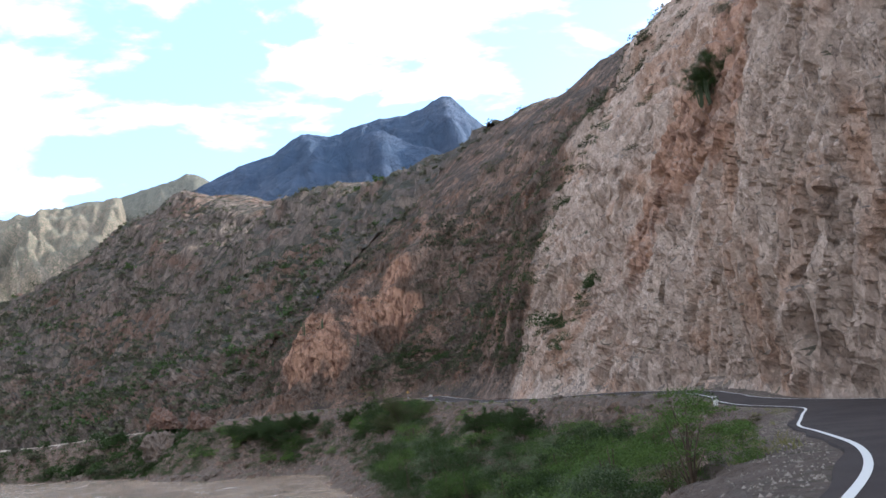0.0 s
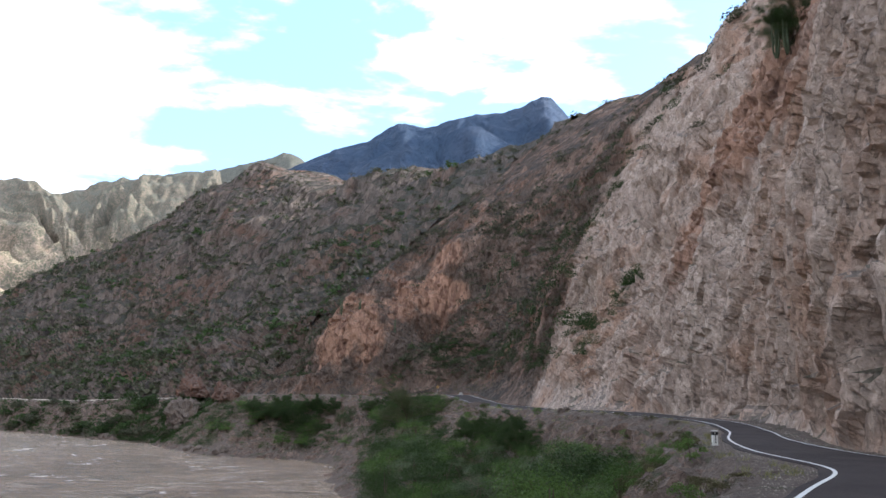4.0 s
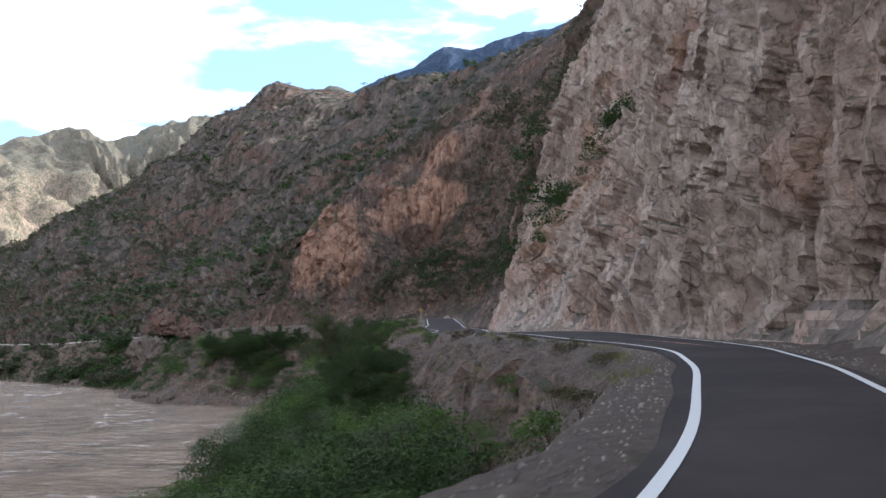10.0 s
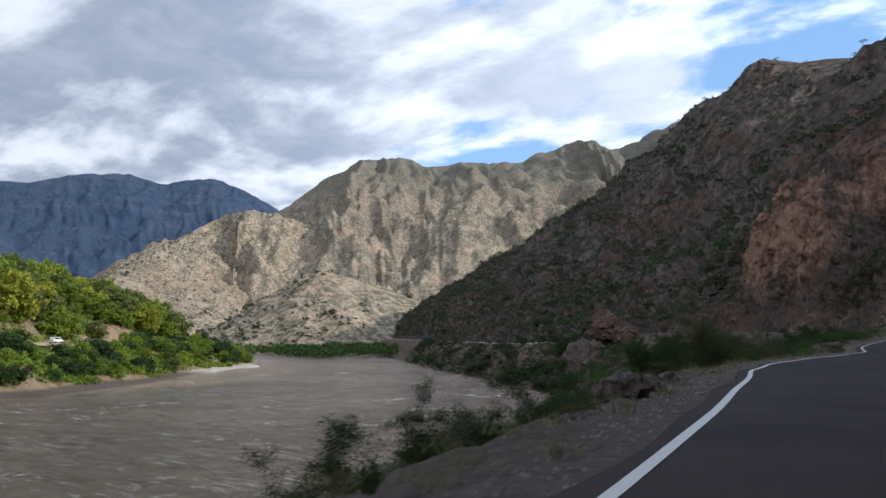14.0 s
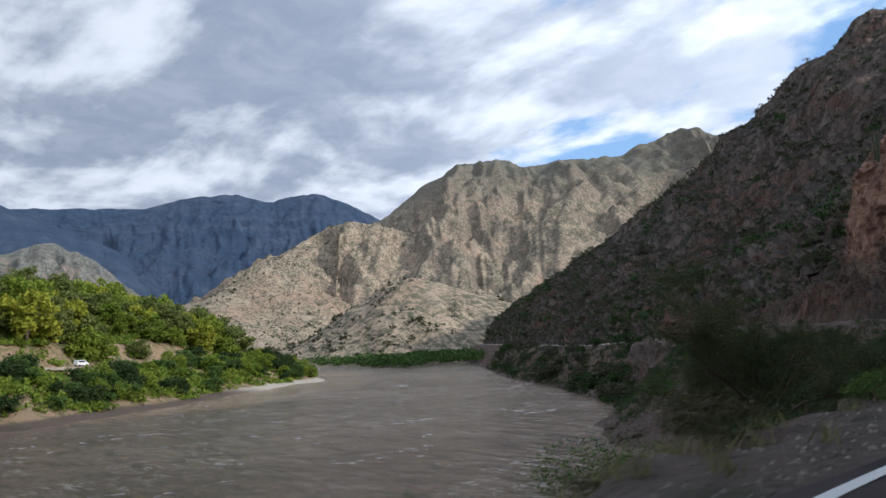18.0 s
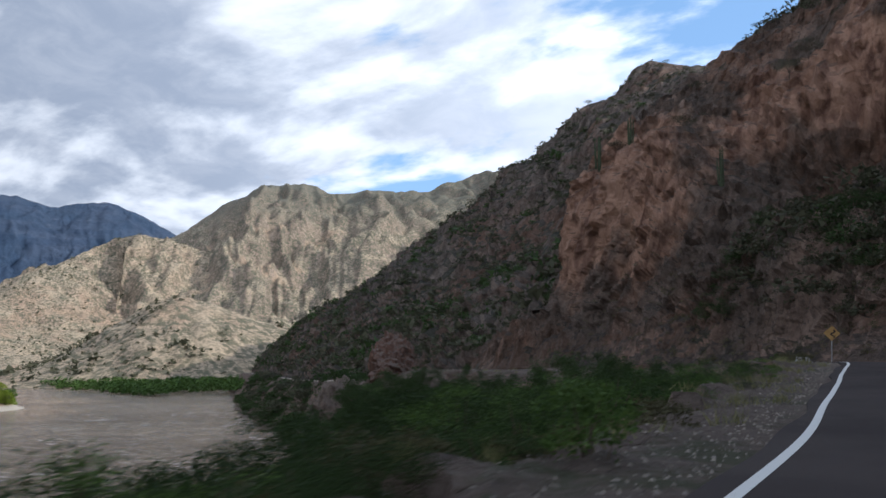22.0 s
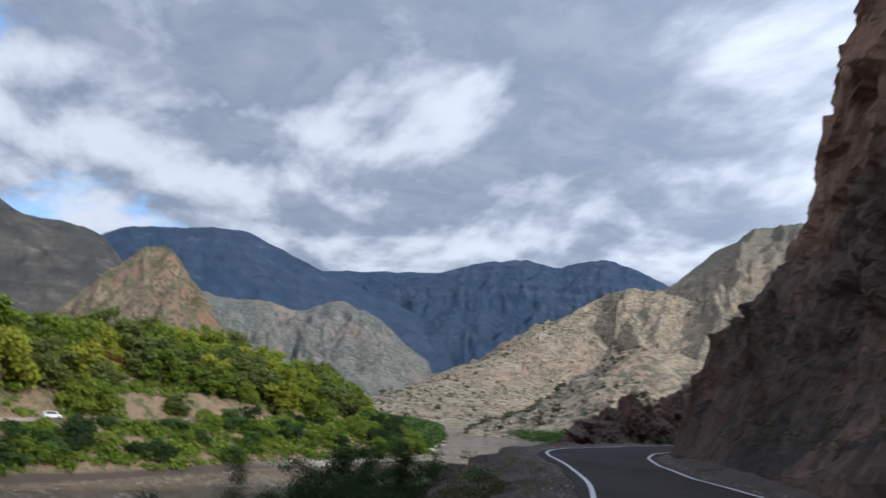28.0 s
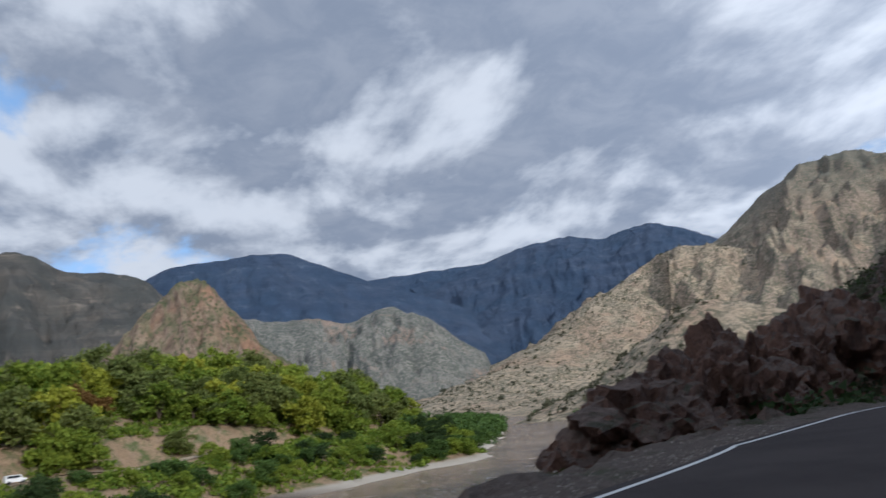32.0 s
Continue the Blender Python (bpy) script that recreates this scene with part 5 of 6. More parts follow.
def scatter(kinds, spots, rng, lo, hi, group, over=None):
    """Copies of the given plants at the given places; the first ones stand where they were built. over: how far their tops may stand above the road."""
    used = {id(k): False for k in kinds}
    for x, y, z in spots:
        k = kinds[rng.integers(len(kinds))]
        s = rng.uniform(lo, hi)
        if over is not None:
            s = max(0.3, min(s, (road_above(x, y) + over - z) / 2.7))
        m = placed(x, y, z - 0.12 * s, s, rng.uniform(0, 6.28), s * rng.uniform(0.85, 1.2))
        if used[id(k)]:
            ob = copied(k, m)
        else:
            ob, used[id(k)] = k, True
            ob.matrix_basis = m
        ob["group"] = group


def bank_spots(s0, s1, d0, d1, n, rng):
    """Places on the embankment, by stretch of road and distance from its centre."""
    s = rng.uniform(s0, s1, n)
    d = rng.uniform(d0, d1, n)
    i = np.clip(np.round((s - S_BANK[0]) / BANK_STEP).astype(int), 0, len(S_BANK) - 1)
    dd = profile(DOWNHILL, S_BANK, U_BANK)[0]
    j = np.array([np.argmin(np.abs(dd[a] - b)) for a, b in zip(i, d)])
    p = BANK[i, j]
    return p[p[:, 2] > WATER_Z + 0.1]


rng = np.random.default_rng(11)
SHRUB_GREEN = [plant("shrub", rng, 2.4, 1.9, 30, 5600, 0.036, M_LEAF_GREEN, "feathery bright green thorn shrub on the river bank", "shrub", 0.35, 0.25) for _ in range(3)]
SHRUB_DARK = [plant("shrub", rng, 2.4, 1.9, 30, 5600, 0.036, M_LEAF_DARK, "dense dark green shrub on the river bank", "shrub", 0.5) for _ in range(2)]
SHRUB_GREY = [plant("shrub", rng, 2.0, 1.6, 20, 3800, 0.050, M_LEAF_GREY, "grey-green willowy bush near the water", "shrub", 0.22, 0.3) for _ in range(2)]
WEEDS = [plant("weed", rng, 0.8, 0.7, 8, 900, 0.035, M_LEAF_DRY, "low dry olive weed on the stony shoulder", "weed", 0.5) for _ in range(2)] + \
        [plant("weed", rng, 0.8, 0.6, 8, 1000, 0.035, M_LEAF_GREEN, "low green weed on the stony shoulder", "weed", 0.5)]
scatter(SHRUB_GREEN + SHRUB_DARK + SHRUB_DARK + SHRUB_GREY, np.concatenate([bank_spots(103, 192, -23, -9.5, 80, rng), bank_spots(50, 84, -25, -10, 24, rng), bank_spots(84, 103, -25, -17, 6, rng),
                                                                            bank_spots(192, 236, -23, -10.0, 26, rng)]), rng, 1.4, 2.8, "bushes on the river bank", 0.2)
SHRUB_LOW = [plant("bush", rng, 2.4, 1.9, 34, 7000, 0.035, mat, lab, "bush", 0.4, 0.2) for mat, lab in ((M_LEAF_GREEN, "leafy green bush below the road's shoulder"), (M_LEAF_DARK, "dark leafy bush below the road's shoulder"))]
scatter(SHRUB_LOW, np.concatenate([bank_spots(107, 118, -8.0, -4.8, 12, rng), bank_spots(122, 136, -12.0, -8.5, 8, rng)]), rng, 0.8, 1.3, "bushes below the shoulder", -0.2)
scatter(SHRUB_LOW, np.concatenate([bank_spots(238, 278, -13, -5.0, 62, rng), bank_spots(275, 340, -22, -11, 14, rng)]), rng, 1.2, 2.3, "bushes below the shoulder", 0.8)
scatter(SHRUB_LOW[1:] + SHRUB_LOW, np.concatenate([bank_spots(318, 340, -20, -9.0, 16, rng), bank_spots(340, 368, -20, -7.0, 34, rng)]), rng, 1.0, 1.9, "bushes below the shoulder", -0.3)
SHRUB_FAR = [plant("bush", rng, 2.4, 1.9, 14, 700, 0.15, mat, "rounded bush along the far embankment", "bush", 0.5) for mat in (M_LEAF_DARK, M_LEAF_SCRUB)]
scatter(SHRUB_FAR, np.concatenate([bank_spots(425, 700, -18, -4.5, 60, rng), bank_spots(395, 470, -24, -8, 40, rng)]), rng, 1.0, 2.6, "bushes along the far embankment")
scatter(WEEDS, np.concatenate([bank_spots(50, 340, -7.5, -3.4, 110, rng), bank_spots(80, 125, -8, -4, 40, rng)]), rng, 0.5, 1.3, "weeds on the shoulder")

TREE_THORN = [plant("thorn_tree", rng, 5.0, 2.8, 40, 13000, 0.042, M_LEAF_GREEN, "slender feathery thorn tree beside the road", "tree", 0.4, 0.3, 0, 0.08, 0.6, 9, 0.016) for _ in range(2)]
TREE_DARK = [plant("thorn_tree", rng, 5.0, 3.4, 44, 13000, 0.040, M_LEAF_DARK, "dark thin-leaved tree with crooked branches below the road", "tree", 0.5, 0.1, 0, 0.15, 0.55, 12, 0.02) for _ in range(2)]



def acacia(rng, height, radius, fork, limbs, sprays, leaves, size, mat, label):
    """An open-crowned tree: crooked limbs from a low fork, branches and twigs along them, feathery sprays of leaves at the twigs."""
    root = new("acacia_tree")
    thick = 0.0125 * height
    bm = bmesh.new()
    top = Vector((0.03 * height, -0.02 * height, fork * height))
    tube(bm, [(0, 0, -0.4), (-0.02 * height, 0.02 * height, top.z * 0.5), top], [thick * 1.25, thick, thick * 0.85], 8)
    part("trunk", bm, M_BARK, root)
    centres = []

    def shoot(bm, a, way, length, r, n):
        path = [a]
        for _ in range(n):
            way = (way + Vector(rng.normal(0, 0.24, 3))).normalized()
            path.append(path[-1] + way * length / n)
        tube(bm, path, [r * (1 - 0.7 * k / n) for k in range(n + 1)], 6 if r > 0.03 else 4)
        return path, way

    for k in range(limbs):
        bm = bmesh.new()
        a = k * 2.399 + rng.uniform(-0.3, 0.3)
        lean = rng.uniform(0.40, 1.30) if k else 0.15
        out = radius * rng.uniform(0.55, 0.85)
        way = Vector((math.cos(a) * math.sin(lean), math.sin(a) * math.sin(lean), math.cos(lean)))
        length = min(out / max(math.sin(lean), 0.3), height * (1 - fork) * 0.8 / max(math.cos(lean), 0.35))
        path, way = shoot(bm, top - Vector((0, 0, rng.uniform(0, 0.3) * top.z)), way, length, thick * 0.55, 5)
        for b in range(7):
            i = rng.uniform(1.4, 5.0)
            p = path[int(i)].lerp(path[min(int(i) + 1, 5)], i % 1.0)
            w = (way * 0.5 + Vector((rng.normal(0, 0.8), rng.normal(0, 0.8), rng.normal(0.25, 0.35)))).normalized()
            twigs, w = shoot(bm, p, w, radius * rng.uniform(0.22, 0.42), thick * 0.18, 3)
            for _ in range(sprays):
                q = twigs[int(rng.integers(1, 4))]
                e = (w * 0.6 + Vector((rng.normal(0, 0.8), rng.normal(0, 0.8), rng.normal(0.1, 0.35)))).normalized()
                fine, _w = shoot(bm, q, e, radius * rng.uniform(0.10, 0.22), thick * 0.07, 2)
                u = rng.uniform(0, 2, leaves)
                f = np.array([tuple(v) for v in fine])
                f = np.stack([np.interp(u, [0, 1, 2], f[:, m]) for m in range(3)], 1)
                centres.append(f + rng.normal(0, 1, (leaves, 3)) * radius * np.array((0.045, 0.045, 0.024)))
        part("limb", bm, M_BARK, root)
    c = np.concatenate(centres)
    part("crown", quads_mesh("crown", leaves_at(c, size, rng, 0.42, 0.15), mat), mat, root)
    return tagged(root, label, "tree")


TREE_BIG = [acacia(rng, 8.4, 4.7, 0.20, 10, 6, 210, 0.046, M_LEAF_DARK, "wide dark acacia tree with crooked bare limbs below the road") for _ in range(2)]
TREE_TALL = acacia(rng, 15.5, 6.6, 0.36, 12, 7, 170, 0.052, M_LEAF_ACACIA, "tall airy acacia with feathery olive leaves below the road")


def stand(kind, s, d, scale, turn, top=None, used=set()):
    """One tree at s metres along the road and d metres from its centre, on the embankment. top: how far its crown stands above the road, in place of the scale."""
    x, y = beside(s, d)
    dd, hh = profile(DOWNHILL, np.array([float(s)]), np.linspace(0, 1, 60))
    z = road_z(s) + np.interp(d, dd[0][::-1], hh[0][::-1]) - 0.1
    if top is not None:
        scale = (road_z(s) + top - z) / 7.4
    m = placed(x, y, z, scale, turn)
    if id(kind) in used:
        return copied(kind, m)
    used.add(id(kind))
    kind.matrix_basis = m
    return kind


for k, s, d, sc, a in ((0, 52.8, -5.0, 0.86, 0.5), (1, 54.6, -5.6, 0.70, 2.7), (1, 63, -4.0, 0.36, 2.0), (1, 116.5, -7.0, 0.62, 0.4), (0, 119.5, -8.5, 0.8, 2.0), (1, 123, -9.0, 0.7, 3.3), (0, 142, -7.6, 0.7, 1.2), (1, 146, -9.5, 0.75, 4.4), (1, 150, -8.2, 0.6, 2.2),
                       (0, 174, -10.6, 1.2, 5.5), (0, 198.5, -7.6, 1.0, 4.0), (1, 182, -8.5, 0.7, 1.0),
                       (0, 238, -8.0, 1.0, 2.2), (1, 243, -8.6, 1.0, 5.0), (0, 250, -7.8, 1.0, 3.1), (1, 257, -8.2, 1.05, 0.9), (0, 262, -9.0, 1.05, 1.7), (1, 267, -9.2, 1.0, 2.9), (0, 268.5, -11.0, 1.25, 4.1), (1, 264.5, -12.0, 1.3, 0.2),
                       (1, 272, -9.6, 0.95, 3.7), (0, 304, -11.0, 0.9, 0.8)):
    stand(TREE_THORN[k], s, d, sc * 0.75, a)
for k, s, d, sc, a in ((1, 246, -8.0, 0.85, 1.2), (0, 254, -8.6, 0.95, 4.2), (0, 260, -7.6, 0.75, 2.4), (0, 276, -11.0, 0.85, 2.4), (1, 319, -10.5, 0.8, 3.3), (0, 338, -11.5, 0.95, 1.4), (1, 345, -12.0, 1.05, 5.3)):
    stand(TREE_DARK[k], s, d, sc * 0.9, a)
for k, s, d, sc, a in ((1, 301, -10.6, 0.86, 0.4), (0, 309, -11.4, 0.86, 2.2), (0, 271, -12.0, 0.6, 3.2)):
    stand(TREE_BIG[k], s, d, sc, a)
stand(TREE_TALL, 234, -15.0, 1.0, 0.2)
stand(TREE_BIG[1], 344, -9.6, 0.8, 2.6)
for k, s, d, a, top in ((1, 326.5, -9.0, 4.2, 0.7), (0, 332, -9.6, 1.3, 0.7), (0, 337, -10.5, 2.3, 0.3), (0, 246, -12.0, 1.1, -0.6), (1, 251, -10.0, 0.3, -0.1), (0, 256, -12.5, 5.1, 0.4), (1, 259, -15.0, 2.2, 0.4), (0, 263, -11.0, 3.9, 0.5), (1, 267, -14.5, 1.7, 0.5),
                        (0, 269, -10.0, 0.7, 0.9), (1, 273, -13.0, 2.7, 1.0), (1, 271, -8.2, 4.7, 0.6), (0, 278, -15.0, 1.9, 0.9), (1, 170.5, -8.2, 0.5, -0.1), (0, 174.5, -8.4, 2.9, 0.1), (1, 179, -8.6, 3.6, 0.0), (0, 183, -8.4, 0.9, -0.1), (1, 186.5, -9.0, 4.9, -0.3), (1, 336, -14.5, 0.4, -0.2), (0, 341, -13.0, 3.1, -0.2), (1, 345.5, -13.5, 5.6, -0.3), (0, 350, -12.5, 1.2, -0.4), (0, 167, -10.0, 5.2, -0.6)):
    stand(TREE_BIG[k], s, d, 1.0, a, top)

# far bank: a wood of big round trees
rng = np.random.default_rng(23)
CANOPY = [plant("canopy_tree", rng, 9.0, 5.2, 26, 2600, 0.35, mat, lab, "tree", 0.7, 0, 0, 0.06, 1.0, 6, 0.03, 0.08)
          for mat, lab in ((M_LEAF_SUN, "round sunlit green tree on the far bank"), (M_LEAF_SUN, "broad green tree on the far bank"),
                           (M_LEAF_YELLOW, "yellow-green flowering tree on the far bank"), (M_LEAF_OLIVE, "olive green tree on the far bank"))]
RUST = plant("canopy_tree", rng, 9.0, 5.5, 22, 2400, 0.36, M_LEAF_RUST, "rust-coloured tree on the crest of the far bank", "tree", 0.7, 0, 0, 0.18, 0.8, 6, 0.03)


def far_spots(n, r0, r1, rng, x0=-540, x1=-175, y0=60, y1=420):
    out = []
    while len(out) < n:
        x, y = rng.uniform(x0, x1, 400), rng.uniform(y0, y1, 400)
        r = shore_distance(x, y)
        z = far_bank_height(x, y)
        bare = vnoise(np.stack([x / 16.0, y / 16.0, 0 * x], 1), 5)
        for a, b, c, d, e in zip(x, y, z, r, bare):
            if r0 < d < r1 and len(out) < n and not (29 < d < 40 and a > -335) and not (40 <= d < 51 and e > 0.2):
                out.append((a, b, c))
    return out


scatter(CANOPY, far_spots(290, 40, 125, rng, -500, -185, 110, 400), rng, 0.9, 2.0, "trees on the far bank")
CANOPY_LOW = [plant("riverside_tree", rng, 7.0, 4.6, 20, 1500, 0.32, mat, lab, "tree", 0.7, 0, 0, 0.05, 1.0, 6, 0.03, 0.08)
              for mat, lab in ((M_LEAF_SUN, "low green tree by the far shore"), (M_LEAF_DARK, "dark low tree by the far shore"), (M_LEAF_GREEN, "bushy olive tree by the far shore"))]
scatter(CANOPY_LOW, far_spots(190, 7, 29, rng, -440, -180, 120, 400), rng, 0.55, 1.05, "low trees by the far shore")


def crest_tree(kind, x, y, size, turn, copy=True):
    """A tall tree on the crest of the far bank."""
    g = float(far_bank_height(np.array([x]), np.array([y]))[0]) - 0.4
    m = placed(x, y, g, size, turn)
    if copy:
        return copied(kind, m)
    kind.matrix_basis = m
    return kind


crest_tree(RUST, -314.0, 231.0, 1.45, 0.0, False)
crest_tree(RUST, -321.0, 237.0, 1.15, 2.0)
crest_tree(CANOPY[0], -388.0, 322.0, 1.5, 1.0)
crest_tree(CANOPY[2], -381.0, 316.0, 1.2, 3.0)


def clump_stuff(name, spots, radii, per, size, mat, label, rng, squash=0.7):
    """Many small plants as one piece: a clump of leaves at each place."""
    n = len(spots)
    d = rng.normal(size=(n, per, 3))
    d /= np.linalg.norm(d, axis=2, keepdims=True)
    d[..., 2] = np.abs(d[..., 2]) * squash
    c = spots[:, None] + d * (rng.random((n, per, 1)) ** 0.4) * radii[:, None, None]
    sz = np.repeat(radii * size, per)[:, None, None]
    q = leaves_at(np.zeros((n * per, 3)), 1.0, rng, 0.7) * sz + c.reshape(-1, 1, 3)
    ob = new(name, quads_mesh(name, q, mat))
    return tagged(ob, label, "scrub", kind="stuff")


rng = np.random.default_rng(31)
p = on_grid(HILLSIDE[:, 4:-8], rng, 15000, lambda a, n: (n[:, 2] > 0.25) & (vnoise(a / 25.0, 3) + 0.6 * vnoise(a / 9.0, 8) > -0.5))
clump_stuff("hillside_scrub", p, 0.35 + rng.gamma(1.5, 0.62, len(p)), 20, 0.30, M_LEAF_SCRUB, "dull green and grey scrub dotted over the hillside", rng)
q = on_grid(cliff_part(184, 308, 0.162, 0.627), rng, 520, lambda a, n: (n[:, 2] > 0.4) & (vnoise(a / 16.0, 13) > -0.1))
clump_stuff("cliff_bushes", q, 0.5 + rng.gamma(1.6, 0.4, len(q)), 420, 0.06, M_LEAF_DARK, "dark green bushes on the broken slope above the road", rng, 0.9)
p = on_grid(HILLSIDE[:, 6:-14], rng, 2600, lambda a, n: vnoise(a / 30.0, 13) + 0.7 * vnoise(a / 8.0, 18) > -0.25)
clump_stuff("slope_bushes", p, 0.8 + rng.gamma(1.7, 0.55, len(p)), 44, 0.22, M_LEAF_DARK, "dark green bushes scattered over the slopes", rng, 0.9)
p = on_grid(cliff_part(318, 376, 0.16, 0.60), rng, 260, lambda a, n: n[:, 2] > 0.45)
clump_stuff("ledge_weeds", p, rng.uniform(0.2, 0.6, len(p)), 220, 0.045, M_LEAF_SCRUB, "small dull bushes on the ledges of the bend", rng)
p = on_grid(np.concatenate([cliff_part(216, 318, 0.14, 1.0), cliff_part(376, 400, 0.14, 1.0)]), rng, 7000, lambda a, n: (n[:, 2] > 0.36) & (vnoise(a / 14.0, 3) + 0.5 * vnoise(a / 5.0, 6) > -0.4))
clump_stuff("cliff_scrub", p, 0.22 + rng.gamma(1.5, 0.36, len(p)), 50, 0.14, M_LEAF_SCRUB, "dark scrub growing on the broken slope", rng)
p = on_grid(cliff_part(16, 216, 0.321, 1.0), rng, 220, lambda a, n: (n[:, 2] > 0.55) & (a[:, 2] > 24))
clump_stuff("ledge_scrub", p, rng.uniform(0.4, 1.2, len(p)), 300, 0.034, M_LEAF_SCRUB, "dull bushes on the ledges of the cliff", rng)
p = np.array(far_spots(5200, 7, 110, rng, -500, -180, 90, 420))
clump_stuff("far_bank_scrub", p, rng.uniform(1.3, 3.6, len(p)), 40, 0.22, M_LEAF_SUN, "green undergrowth between the trees of the far bank", rng)
x, y = rng.uniform(-900, -430, 2600), rng.uniform(430, 720, 2600)
z = valley_height(x, y)
ok = (z > -14.4)
p = np.stack([x, y, z], 1)[ok]
x = rng.uniform(-1050, -430, 900)
y = np.interp(-x, [400, 450, 560, 800, 1300], [380, 400, 440, 520, 600]) - rng.uniform(3, 45, 900)
p = np.concatenate([p, np.stack([x, y, far_bank_height(x, y) - 0.5], 1)])
clump_stuff("valley_trees", p, rng.uniform(3.0, 6.5, len(p)), 56, 0.2, M_LEAF_GREEN, "strip of green riverside trees up the valley", rng, 1.2)

# the thicket that fills the embankment down to the water, and the green fringe of the far shore
p = np.concatenate([bank_spots(50, 86, -24, -9.0, 320, rng), bank_spots(86, 108, -24, -16.0, 160, rng), bank_spots(108, 200, -24, -7.5, 1100, rng), bank_spots(200, 300, -23, -8.5, 600, rng), bank_spots(300, 352, -22, -10, 220, rng), bank_spots(352, 392, -25, -10, 420, rng)])
room = np.array([road_above(x, y) + 0.2 - z for x, y, z in p])
clump_stuff("bank_thicket", p, np.clip(rng.uniform(0.7, 1.9, len(p)), 0.3, np.maximum(room, 0.35)), 150, 0.052, M_LEAF_DARK, "dense dark green thicket on the embankment", rng, 0.9)
p = np.concatenate([bank_spots(104, 128, -9, -5.0, 90, rng), bank_spots(128, 200, -9, -5.5, 200, rng), bank_spots(200, 345, -9.5, -5.0, 420, rng)])
clump_stuff("shoulder_weeds", p, rng.uniform(0.18, 0.6, len(p)), 110, 0.085, M_LEAF_DRY, "olive weeds and low bushes along the shoulder", rng, 0.9)
p = np.concatenate([bank_spots(380, 720, -19, -5, 1500, rng), bank_spots(392, 440, -25, -8, 500, rng)])
clump_stuff("far_bank_thicket", p, rng.uniform(0.6, 1.8, len(p)), 40, 0.16, M_LEAF_DARK, "dark bushes along the distant embankment", rng, 0.9)
p = on_grid(cliff_part(272, 336, 0.028, 0.234), rng, 700, lambda a, n: n[:, 2] > 0.45)
clump_stuff("slope_weeds", p, rng.uniform(0.12, 0.45, len(p)), 60, 0.13, M_LEAF_DRY, "dry olive weeds on the foot of the slope", rng, 0.9)
# ---- rocks ----
def rock_mesh(name, seed, size, mat, sub=4, rough=0.35, cell=0.7):
    """A broken block of rock: an icosphere cut into tilted faces."""
    bm = bmesh.new()
    bmesh.ops.create_icosphere(bm, subdivisions=sub, radius=1.0)
    v = np.array([p.co[:] for p in bm.verts])
    q = v * np.array(size) / cell
    r = 1 + rough * facets(q + seed * 11.3, seed, 140.0) + 0.45 * rough * facets(q * 2.3 + seed, seed + 9, 140.0)
    v = v * r[:, None] * np.array(size)
    v[:, 2] = np.maximum(v[:, 2], -0.35 * size[2])
    for p, c in zip(bm.verts, v):
        p.co = c
    me = bpy.data.meshes.new(name)
    bm.to_mesh(me)
    bm.free()
    me.materials.append(mat)
    return me


M_STONE = rock_material("grey_stone", (0.22, 0.175, 0.145), (0.12, 0.092, 0.077), (0.035, 0.028, 0.025), (0.19, 0.12, 0.085), (0.15, 0.115, 0.095), (0.06, 0.06, 0.035), 2.2, None, 0.1)
M_REDROCK = rock_material("red_brown_rock", (0.19, 0.105, 0.075), (0.105, 0.06, 0.046), (0.05, 0.032, 0.028), (0.28, 0.15, 0.10), (0.15, 0.105, 0.085), (0.04, 0.045, 0.025), 1.2, None, 0.2)


def on_bank(s, d):
    x, y = beside(s, d)
    dd, hh = profile(DOWNHILL, np.array([float(s)]), np.linspace(0, 1, 80))
    return float(x), float(y), float(road_z(s) + np.interp(d, dd[0][::-1], hh[0][::-1]))


def boulder(s, d, size, seed, mat, label, sink=0.2, turn=0.0):
    x, y, z = on_bank(s, d)
    ob = new("boulder", rock_mesh("boulder", seed, size, mat, 3 if max(size) < 1 else 4, 0.4, max(size) * 0.75))
    ob.matrix_basis = placed(x, y, z + size[2] * (0.35 - sink), 1.0, turn)
    return tagged(ob, label, "boulder")


for k, (s, d, sx, sy, sz) in enumerate(((218.8, -3.4, 0.5, 0.42, 0.48), (219.6, -3.8, 0.55, 0.5, 0.5), (218.0, -3.9, 0.4, 0.38, 0.36), (220.6, -3.4, 0.36, 0.34, 0.26), (217.2, -3.4, 0.26, 0.24, 0.2), (220.2, -4.5, 0.62, 0.55, 0.55), (219.0, -4.6, 0.45, 0.4, 0.42),
                                        (166.6, -3.5, 0.42, 0.36, 0.42), (167.6, -3.9, 0.4, 0.34, 0.36), (168.6, -3.4, 0.32, 0.3, 0.28), (172, -3.5, 0.3, 0.26, 0.22), (127, -4.4, 0.5, 0.45, 0.4), (117, -4.6, 0.45, 0.4, 0.35))):
    boulder(s, d, (sx, sy, sz), 40 + k, M_STONE, "dark jagged boulder of a rock outcrop beside the road", 0.1, k * 1.3)
rng = np.random.default_rng(5)
STONES = [new("stone", rock_mesh("stone", 60 + k, (0.5, 0.42, 0.34), M_STONE, 2, 0.4, 0.4)) for k in range(3)]
for k, ob in enumerate(STONES):
    tagged(ob, "loose grey stone on the road's dirt edge", "stone", "loose stones")
first = set()
